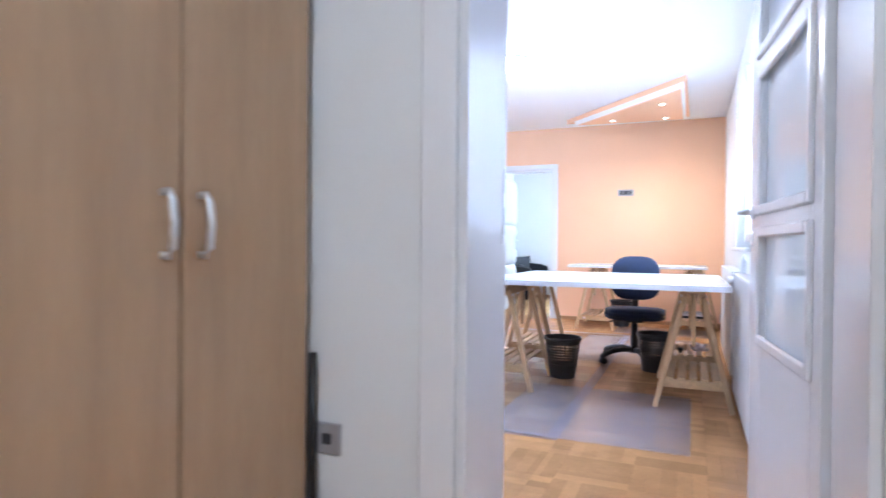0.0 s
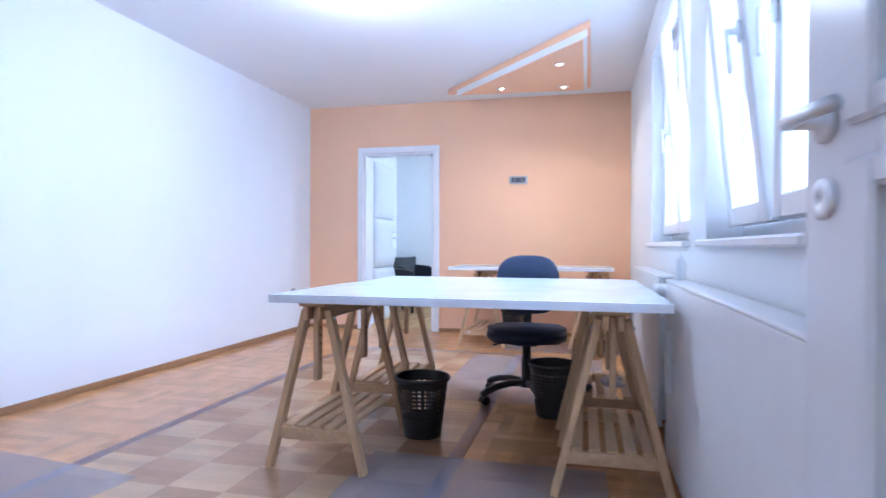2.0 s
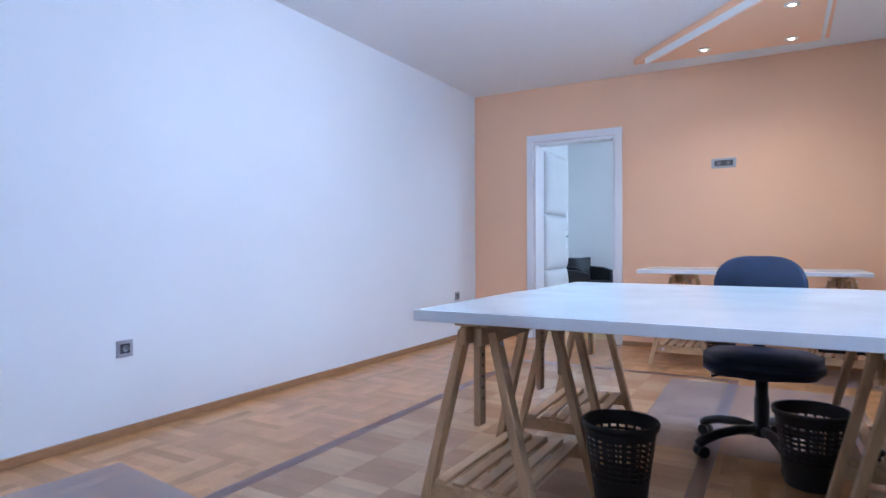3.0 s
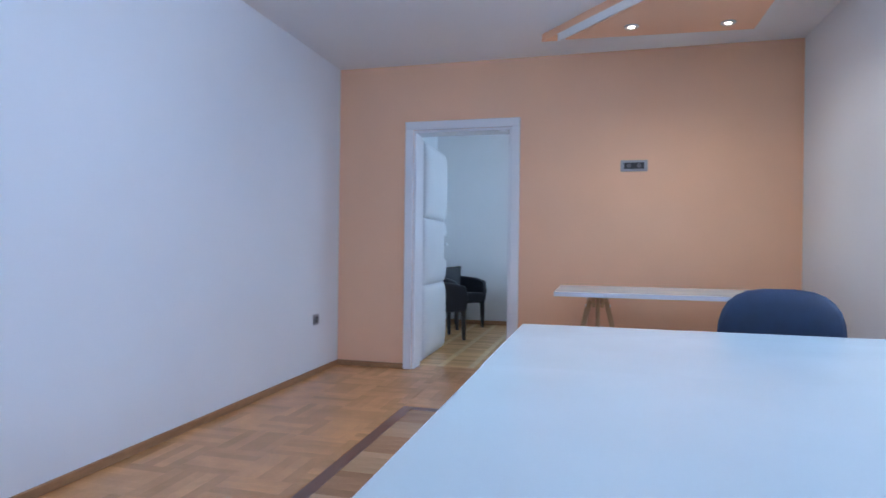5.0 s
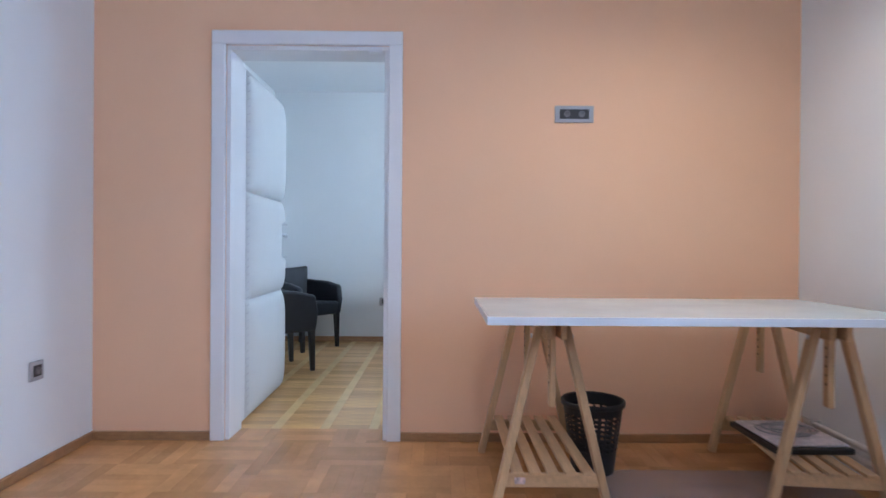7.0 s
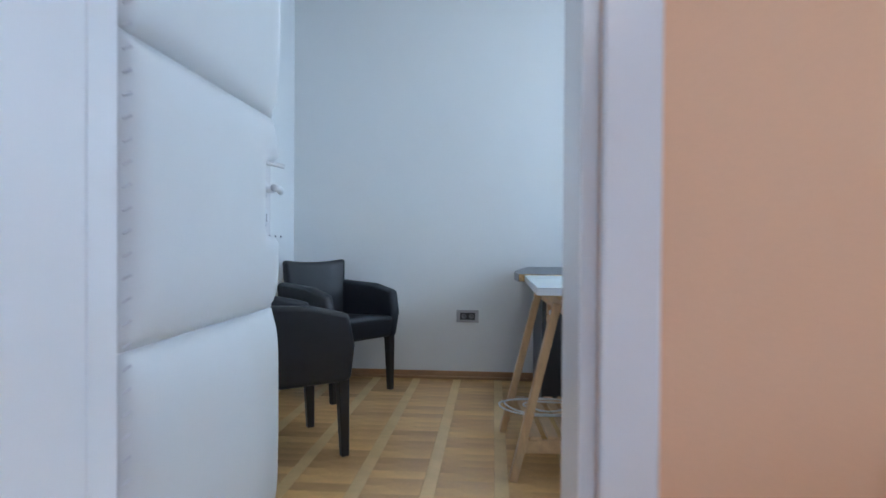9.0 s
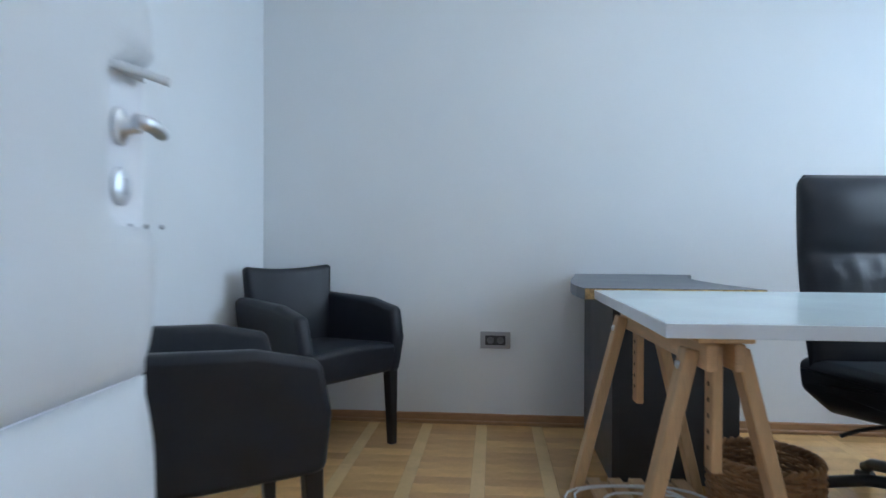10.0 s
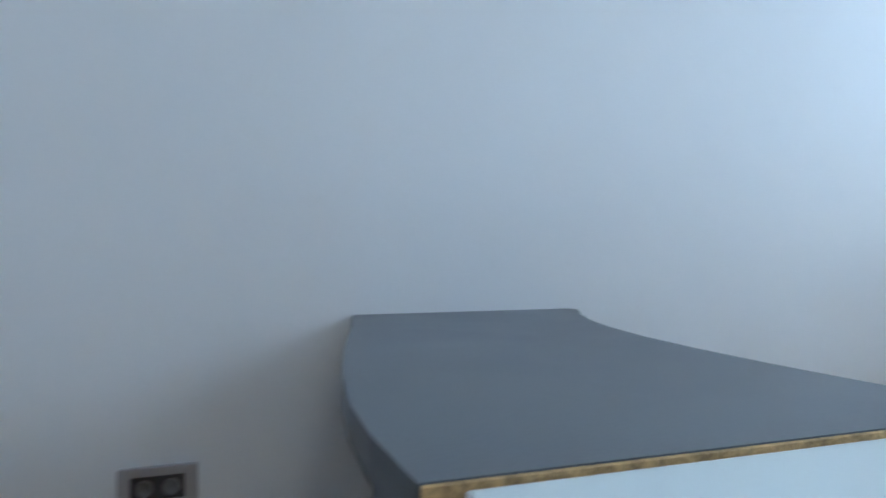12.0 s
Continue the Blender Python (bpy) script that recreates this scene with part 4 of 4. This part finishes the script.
def armchair(m, label):
    """Leather tub chair: deep seat, sloping arm panels, flared back, tapered legs. It faces +x."""
    top = group_at("armchair", m)
    bm = cushion([(-0.20, 0.32), (0.272, 0.325), (0.280, 0.452), (-0.20, 0.428)], "y", -0.228, 0.228, 0.018, 0.03, 10)
    for v in bm.verts:
        if v.co.z > 0.40:
            v.co.z += 0.012 * (1 - (v.co.y / 0.228) ** 2)
    firm(part("seat", bm, BLACK_LEATHER, top, "black leather seat", True))
    for s in (-1, 1):
        ya, yb = sorted((s * 0.222, s * 0.288))
        bm = cushion([(-0.235, 0.305), (0.276, 0.315), (0.284, 0.47), (0.254, 0.604), (0.10, 0.640), (-0.235, 0.654)], "y", ya, yb, 0.024, 0.036, 3)
        for v in bm.verts:
            k = (v.co.x + 0.27) / 0.54
            v.co.y += s * 0.006 * max(0, 1 - abs(2 * ((v.co.z - 0.3) / 0.36) - 1))
            v.co.y -= s * (0.03 * (1 - k) + 0.034 * max(0, (0.62 - v.co.z) / 0.31) ** 1.3)
        firm(part("armrest", bm, BLACK_LEATHER, top, "", True))
    bm = cushion([(-0.165, 0.30), (-0.150, 0.44), (-0.192, 0.772), (-0.252, 0.768), (-0.252, 0.44), (-0.240, 0.30)], "y", -0.230, 0.230, 0.026, 0.028, 14)
    for v in bm.verts:
        k = max(0, (v.co.z - 0.5) / 0.28)
        v.co.y *= 0.87 + 0.17 * k ** 1.6
        v.co.x += 0.45 * v.co.y ** 2
        v.co.z += 0.34 * v.co.y ** 2 * k * k
    firm(part("backrest", bm, BLACK_LEATHER, top, "flared black leather backrest", True))
    for lx, ly, dx in ((0.245, 0.222, 0.012), (0.245, -0.222, 0.012), (-0.195, 0.185, -0.035), (-0.195, -0.185, -0.035)):
        part("leg", beam(bmesh.new(), (lx + dx, ly, 0.0), (lx, ly, 0.34), 0.048, 0.048, 0.003, (0, 1, 0), taper=0.68), BLACK_LEGS, top, "tapered black wooden leg")
    return tagged(top, label, "armchair", "black armchairs")


armchair(pose(0.417, 2.77, 0, 0, 0, -35), "black leather tub armchair in the corner of the office")
armchair(pose(0.42, 1.705, 0, 0, 0, 36), "black leather tub armchair standing by the open door")

tabletop(1.532, 3.04, 1.39, 2.20, 0.739, "white laminate desktop butted against a charcoal board", 0.029)
third = trestle(0.710, drop=0.30)
third.matrix_basis = pose(1.655, 1.79, 0, 0, 0, 3)
copy_thing(third, pose(2.90, 1.81, 0))


def cut_desk():
    """Charcoal board with a sawn edge, wavy sides, on a closed pedestal; its back stands to the wall."""
    top = group_at("cut_desk", pose(0, 0, 0))
    left = [(1.502, 2.206), (1.490, 2.31), (1.488, 2.41), (1.496, 2.52), (1.515, 2.67), (1.545, 2.83), (1.573, 2.97), (1.585, 3.08)]
    right = [(2.135, 3.11), (2.12, 3.075), (2.088, 3.01), (2.055, 2.92), (2.032, 2.81), (2.022, 2.69), (2.024, 2.57), (2.034, 2.45), (2.052, 2.34), (2.08, 2.206)]
    outline = left + [(1.60, YB - 0.004), (2.122, YB - 0.004)] + right
    bm = bmesh.new()
    prism(bm, outline, "z", 0.706, 0.744)
    part("board", bm, DARK_TOP, top, "charcoal laminate board")
    part("sawn_edge", boxes((1.504, 2.079, 2.2015, 2.210, 0.7075, 0.7425)), CHIPBOARD, top, "raw sawn chipboard edge")
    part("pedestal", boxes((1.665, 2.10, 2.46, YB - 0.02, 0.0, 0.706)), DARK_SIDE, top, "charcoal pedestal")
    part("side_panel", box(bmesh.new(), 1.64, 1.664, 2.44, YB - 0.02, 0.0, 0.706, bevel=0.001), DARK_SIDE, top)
    return tagged(top, "charcoal desk remnant with a raw sawn chipboard edge", "desk")


cut_desk()


def wicker_basket(x, y):
    """Round basket of woven cane: bulging bands over upright stakes, with a plaited rim."""
    top = group_at("wicker_basket", pose(x, y, 0))
    bands = bmesh.new()
    n, rows = 48, 27
    for j in range(rows):
        z = 0.010 + j * 0.0100
        r = 0.112 + 0.024 * math.sin(PI * min(1, z / 0.40)) + 0.01
        ring = [(r + 0.0045 * (1 if (i // 2 + j) % 2 else -1)) for i in range(n)]
        tube(bands, [(ring[i % n] * math.cos(2 * PI * i / n), ring[i % n] * math.sin(2 * PI * i / n), z) for i in range(n + 1)], 0.0054, 6)
    part("weave", bands, WICKER, top, "woven brown cane", True)
    stakes = bmesh.new()
    for i in range(24):
        a = 2 * PI * (i + 0.25) / 24
        tube(stakes, [((0.122 + 0.024 * math.sin(PI * min(1, z / 0.40))) * math.cos(a), (0.122 + 0.024 * math.sin(PI * min(1, z / 0.40))) * math.sin(a), z) for z in (0.0, 0.1, 0.2, 0.28)], 0.005, 6)
    tagged(part("stake_ring", stakes, WICKER, top), kind="stuff")
    rim = bmesh.new()
    for ph in (0, PI):
        tube(rim, [((0.141 + 0.006 * math.cos(a * 18 + ph)) * math.cos(a), (0.141 + 0.006 * math.cos(a * 18 + ph)) * math.sin(a), 0.283 + 0.006 * math.sin(a * 18 + ph)) for a in (2 * PI * i / 160 for i in range(161))], 0.007, 6)
    part("rim", rim, WICKER, top, "plaited rim", True)
    part("bottom", lathe(bmesh.new(), [(0.12, 0.004), (0.12, 0.012)], 24), WICKER, top)
    return tagged(top, "round brown wicker basket under the desk", "basket")


wicker_basket(1.975, 1.98)


def power_strip(m):
    top = group_at("power_strip", m)
    part("body", box(bmesh.new(), -0.032, 0.032, -0.11, 0.11, 0, 0.044, bevel=0.008, seg=2), WHITE_PLASTIC, top)
    for y in (-0.065, 0.0, 0.065):
        r = part("outlet", lathe(bmesh.new(), [(0.022, 0.0), (0.022, 0.003), (0.019, 0.003), (0.018, 0.0005)], 18), WHITE_PLASTIC, top, "", True)
        r.matrix_basis = pose(0, y, 0.044)
    return tagged(top, "white power strip lying on the trestle shelf", "power strip")


power_strip(pose(1.715, 1.70, 0.182, 0, 0, -20))
cable_coil("white_cable", 1.61, 1.87, 0.168, 0.20, WHITE_PLASTIC, "loosely coiled white cable on the trestle shelf", 3, 0.3)


def executive_chair(m):
    """High-backed leather chair on a star base; it faces -y."""
    top = group_at("executive_chair", m)
    for k in range(5):
        a = 2 * PI * k / 5 + 0.2
        c, s = math.cos(a), math.sin(a)
        bm = bmesh.new()
        tube(bm, [(0.02 * c, 0.02 * s, 0.115), (0.16 * c, 0.16 * s, 0.115), (0.27 * c, 0.27 * s, 0.09), (0.31 * c, 0.31 * s, 0.065)], 0.021, 8)
        lg = part("base_arm", bm, BLACK_PLASTIC, top, "", True)
        w = bmesh.new()
        for o in (-0.014, 0.014):
            r = bmesh.ops.create_cone(w, cap_ends=True, segments=18, radius1=0.027, radius2=0.027, depth=0.02)
            bmesh.ops.transform(w, matrix=Matrix.Translation((0.31 * c - o * s, 0.31 * s + o * c, 0.027)) @ Matrix.Rotation(a, 4, "Z") @ Matrix.Rotation(PI / 2, 4, "X"), verts=r["verts"])
        part("caster", w, BLACK_PLASTIC, lg)
    part("column", lathe(bmesh.new(), [(0.05, 0.09), (0.045, 0.14), (0.03, 0.15), (0.03, 0.31)], 20), BLACK_PLASTIC, top, "", True)
    part("mechanism", box(bmesh.new(), -0.09, 0.09, -0.12, 0.14, 0.30, 0.335, bevel=0.01), BLACK_PLASTIC, top)
    part("lever", tube(bmesh.new(), [(-0.08, 0, 0.318), (-0.22, -0.01, 0.305), (-0.29, -0.02, 0.29)], 0.007, 8), BLACK_PLASTIC, top, "", True)
    bm = cushion([(-0.27, 0.37), (0.10, 0.325), (0.25, 0.37), (0.27, 0.49), (-0.28, 0.51)], "x", -0.262, 0.262, 0.04, 0.045, 6)
    firm(part("seat", bm, BLACK_LEATHER, top, "black leather seat", True))
    bm = bmesh.new()
    nx, nz = 28, 44
    g = {}
    for side in (0, 1):
        for i in range(nx + 1):
            for j in range(nz + 1):
                u, v = 2 * i / nx - 1, j / nz
                z = 0.43 + 0.715 * v
                x = 0.262 * u * (1 - 0.06 * v - 0.10 * max(0, (v - 0.93) / 0.07) ** 2)
                lean = 0.17 + 0.12 * v + 0.03 * math.sin(v * PI)
                pil = 0.0
                for c0, c1 in ((0.0, 0.30), (0.30, 0.60), (0.60, 1.0)):
                    if c0 <= v <= c1:
                        t = (v - c0) / (c1 - c0)
                        pil = (1 - abs(2 * t - 1) ** 3) * 0.035
                wr = 0.0035 * math.sin(u * (15 + 30 * (0.6 - v)) + 1.3) * max(0, 1 - abs(v - 0.53) / 0.08)
                edge = (1 - abs(u) ** 4) * (1 - abs(2 * v - 1) ** 8)
                y = lean - (0.045 + pil + wr) * edge ** 0.5 if side == 0 else lean + 0.035 * edge ** 0.5
                g[side, i, j] = bm.verts.new((x, y, z))
    for side in (0, 1):
        for i in range(nx):
            for j in range(nz):
                bm.faces.new((g[side, i, j], g[side, i + 1, j], g[side, i + 1, j + 1], g[side, i, j + 1]))
    bmesh.ops.remove_doubles(bm, verts=bm.verts, dist=0.0004)
    part("backrest", bm, BLACK_LEATHER, top, "high padded black leather backrest with cross seams", True)
    return tagged(top, "high-backed black leather office chair behind the desk", "office chair")


executive_chair(pose(2.578, 2.225, 0, 0, 0, 6))


# ---- the hall ----
def wardrobe():
    """Beech-veneered wardrobe along the hall wall; its doors face +x."""
    top = group_at("wardrobe", pose(0, 0, 0))
    part("body", boxes((1.76, 2.325, -8.50, YD0 - 0.03, 0.0, 2.35)), WARDROBE_WOOD, top)
    ys = [-8.49, -8.0, -7.53, -7.058, YD0 - 0.035]
    for i in range(4):
        d = part("door", box(bmesh.new(), 2.328, 2.348, ys[i] + 0.0035, ys[i + 1] - 0.0035, 0.09, 2.34, bevel=0.0025), WARDROBE_WOOD, top)
        yh = ys[i + 1] - 0.045 if i % 2 == 0 else ys[i] + 0.045
        bm = bmesh.new()
        tube(bm, [(2.346, yh, 0.957), (2.362, yh, 0.954), (2.374, yh, 0.97), (2.379, yh, 1.015), (2.374, yh, 1.06), (2.362, yh, 1.076), (2.346, yh, 1.073)], 0.0075, 8)
        part("handle", bm, CHROME, d, "bowed satin metal handle", True)
    return tagged(top, "tall beech-veneered wardrobe with bowed metal handles", "wardrobe")


wardrobe()
outlet = group_at("wall_outlet", pose(2.392, YD0, 0.48))
part("plate", box(bmesh.new(), -0.039, 0.039, -0.012, 0.0, -0.04, 0.04, bevel=0.003), PLATE_GREY, outlet)
part("insert", box(bmesh.new(), -0.014, 0.014, -0.0135, -0.012, -0.014, 0.014, bevel=0.0005), PLATE_DARK, outlet, "dark socket insert")
tagged(outlet, "grey wall outlet beside the wardrobe", "socket")
cord = bmesh.new()
tube(cord, [(2.366, YD0 - 0.026, 0.0), (2.360, YD0 - 0.026, 0.25), (2.357, YD0 - 0.026, 0.45), (2.357, YD0 - 0.024, 0.70)], 0.010, 8)
tagged(part("black_cord", cord, BLACK_PLASTIC, None, "", True), "thick black cord hanging beside the wardrobe", "cable")


# ---- floors, piece by piece ----
structure("floor", boxes((-0.15, 3.9, -6.62, YP, -0.12, -0.009)), SUBFLOOR, "dark joints under the parquet")
structure("floor_office", boxes((-0.12, 3.9, YP, YB + 0.1, -0.12, -0.009)), SUBFLOOR, "dark joints under the office parquet")
structure("floor_hall", boxes((1.6, 4.45, -9.75, YD0, -0.12, 0.0)), PARQUET_REST, "brown hall parquet")
ROOM_FLOOR, OFFICE_FLOOR = bpy.data.objects["floor"], bpy.data.objects["floor_office"]
PLANKS = {}


def plank_mesh(lx, ly, mat):
    key = (round(lx, 4), round(ly, 4), mat.name)
    if key not in PLANKS:
        bm = bmesh.new()
        g = 0.0002
        box(bm, -lx / 2 + g, lx / 2 - g, -ly / 2 + g, ly / 2 - g, -0.009, 0.0)
        tops = [e for e in bm.edges if all(abs(v.co.z) < 1e-6 for v in e.verts)]
        bmesh.ops.bevel(bm, geom=tops, offset=0.0004, segments=1, affect="EDGES")
        me = bpy.data.meshes.new("plank")
        bm.to_mesh(me)
        bm.free()
        me.materials.append(mat)
        PLANKS[key] = me
    return PLANKS[key]


def lay(pieces, parent, rest_name, rest_mat, near):
    """pieces: (x, y, lx, ly, material, material of the joined rest). The nearest 300 are objects, the others one mesh."""
    pieces.sort(key=lambda p: near(p[0], p[1]))
    for x, y, lx, ly, mat, _ in pieces[:300]:
        ob = new("plank", plank_mesh(lx, ly, mat))
        ob.location, ob.parent = (x, y, 0), parent
    verts, faces, mats, slots = [], [], [], []
    for x, y, lx, ly, mat, rest in pieces[300:]:
        if rest not in slots:
            slots.append(rest)
        a, b, i, e = lx / 2 - 0.0002, ly / 2 - 0.0002, len(verts), 0.0004
        verts += [(x - a, y - b, -0.009), (x + a, y - b, -0.009), (x + a, y + b, -0.009), (x - a, y + b, -0.009)]
        verts += [(x - a, y - b, -e), (x + a, y - b, -e), (x + a, y + b, -e), (x - a, y + b, -e)]
        verts += [(x - a + e, y - b + e, 0), (x + a - e, y - b + e, 0), (x + a - e, y + b - e, 0), (x - a + e, y + b - e, 0)]
        fs = [(8, 9, 10, 11)] + [(k, (k + 1) % 4, (k + 1) % 4 + 4, k + 4) for k in range(4)] + [(k + 4, (k + 1) % 4 + 4, (k + 1) % 4 + 8, k + 8) for k in range(4)]
        faces += [tuple(i + q for q in f) for f in fs]
        mats += [slots.index(rest)] * len(fs)
    me = bpy.data.meshes.new(rest_name)
    me.from_pydata(verts, [], faces)
    for s in slots:
        me.materials.append(s)
    me.polygons.foreach_set("material_index", mats)
    ob = new(rest_name, me)
    ob.parent = parent
    tagged(ob, kind="stuff")


def clip_piece(x0, x1, y0, y1, bounds):
    x0, x1, y0, y1 = max(x0, bounds[0]), min(x1, bounds[1]), max(y0, bounds[2]), min(y1, bounds[3])
    return (x0, x1, y0, y1) if x1 - x0 > 0.004 and y1 - y0 > 0.004 else None


def basket(bounds, cell, strips, skip, mat, rest, ox=0.0, oy=0.0):
    """Basket-weave blocks of strips, turned by turns."""
    out = []
    i0, i1 = int((bounds[0] - ox) // cell) - 1, int((bounds[1] - ox) // cell) + 1
    j0, j1 = int((bounds[2] - oy) // cell) - 1, int((bounds[3] - oy) // cell) + 1
    for i in range(i0, i1 + 1):
        for j in range(j0, j1 + 1):
            bx, by, w = ox + i * cell, oy + j * cell, cell / strips
            for k in range(strips):
                r = (bx, bx + cell, by + k * w, by + (k + 1) * w) if (i + j) % 2 else (bx + k * w, bx + (k + 1) * w, by, by + cell)
                r = clip_piece(*r, bounds)
                if r and not skip((r[0] + r[1]) / 2, (r[2] + r[3]) / 2):
                    out.append(((r[0] + r[1]) / 2, (r[2] + r[3]) / 2, r[1] - r[0], r[3] - r[2], mat, rest))
    return out


# big room: basket weave round a framed field of pale and brown squares
FX0, FX1, FY0, FY1, FS = 0.985, 2.63, -4.955, -1.125, 0.066
LIGHT_REST = material("pale_parquet_rest", (0.53, 0.34, 0.19), 0.25, spread=0.1, scale=7, fine=55, bump=0.05, by_island=0.1)
DARK_REST = material("brown_parquet_rest", (0.40, 0.225, 0.12), 0.25, spread=0.12, scale=7, fine=55, bump=0.05, by_island=0.12)
pieces = []
border = lambda x, y: False
for b in ((0, FX0, -6.29, 0.0), (FX1, XR, -6.29, 0.0), (FX0, FX1, -6.29, FY0), (FX0, FX1, FY1, 0.0)):
    pieces += basket(b, 0.30, 5, border, PARQUET, PARQUET_REST, 0.02, -0.04)
pieces += basket((OX0, OX1, 0.0, YP), 0.30, 5, border, PARQUET, PARQUET_REST, 0.02, -0.04)
pieces += basket((DX0, DX1, YD0, -6.29), 0.30, 5, border, PARQUET, PARQUET_REST, 0.02, -0.04)
NX, NY = 6, 14
cx, cy = (FX1 - FX0 - 2 * FS) / NX, (FY1 - FY0 - 2 * FS) / NY
for i in range(NX):
    for j in range(NY):
        light = (i + j) % 2 == 0
        mats = (LIGHT_SQUARE, LIGHT_REST) if light else (DARK_SQUARE, DARK_REST)
        for k in range(4):
            x0, y0 = FX0 + FS + i * cx, FY0 + FS + j * cy
            pieces.append((x0 + cx / 2, y0 + (k + 0.5) * cy / 4, cx, cy / 4, *mats))
lay(pieces, ROOM_FLOOR, "parquet", PARQUET_REST, lambda x, y: (x - 1.7) ** 2 + (y + 2.6) ** 2 * 0.6)
for x0, x1, y0, y1 in ((FX0, FX0 + FS, FY0, FY1), (FX1 - FS, FX1, FY0, FY1), (FX0 + FS, FX1 - FS, FY0, FY0 + FS), (FX0 + FS, FX1 - FS, FY1 - FS, FY1)):
    along = y1 - y0 > x1 - x0
    n = round(max(x1 - x0, y1 - y0) / 0.42)
    for k in range(n):
        lx, ly = (x1 - x0, (y1 - y0) / n) if along else ((x1 - x0) / n, y1 - y0)
        strip = new("inlay_strip", plank_mesh(lx, ly, DARK_INLAY))
        strip.location, strip.parent = ((x0 + lx / 2, y0 + (k + 0.5) * ly, 0.0006) if along else (x0 + (k + 0.5) * lx, y0 + ly / 2, 0.0006)), ROOM_FLOOR

# office: pale strips with oak blocks of cross planks between them
pieces = []
pitch, sw, x = 0.2655, 0.052, 0.085
while x < XR:
    r = clip_piece(x - sw / 2, x + sw / 2, YP, YB, (0.03, XR, YP, YB))
    n = 5
    if r:
        for k in range(n):
            y0, y1 = YP + (YB - YP) * k / n, YP + (YB - YP) * (k + 1) / n
            pieces.append(((r[0] + r[1]) / 2, (y0 + y1) / 2, r[1] - r[0], y1 - y0, OFFICE_STRIP, OFFICE_REST))
    y, k = YP, 0
    while y < YB - 0.004:
        w = min(0.071, YB - y)
        r = clip_piece(x + sw / 2, x + pitch - sw / 2, y, y + w, (0.03, XR, YP, YB))
        if r:
            pieces.append(((r[0] + r[1]) / 2, (r[2] + r[3]) / 2, r[1] - r[0], r[3] - r[2], OFFICE_BLOCK, OFFICE_REST))
        y += w
    x += pitch
lay(pieces, OFFICE_FLOOR, "office_parquet", OFFICE_REST, lambda x, y: max(abs(x - 0.95) / 1.0, abs(y - 1.6) / 1.5))
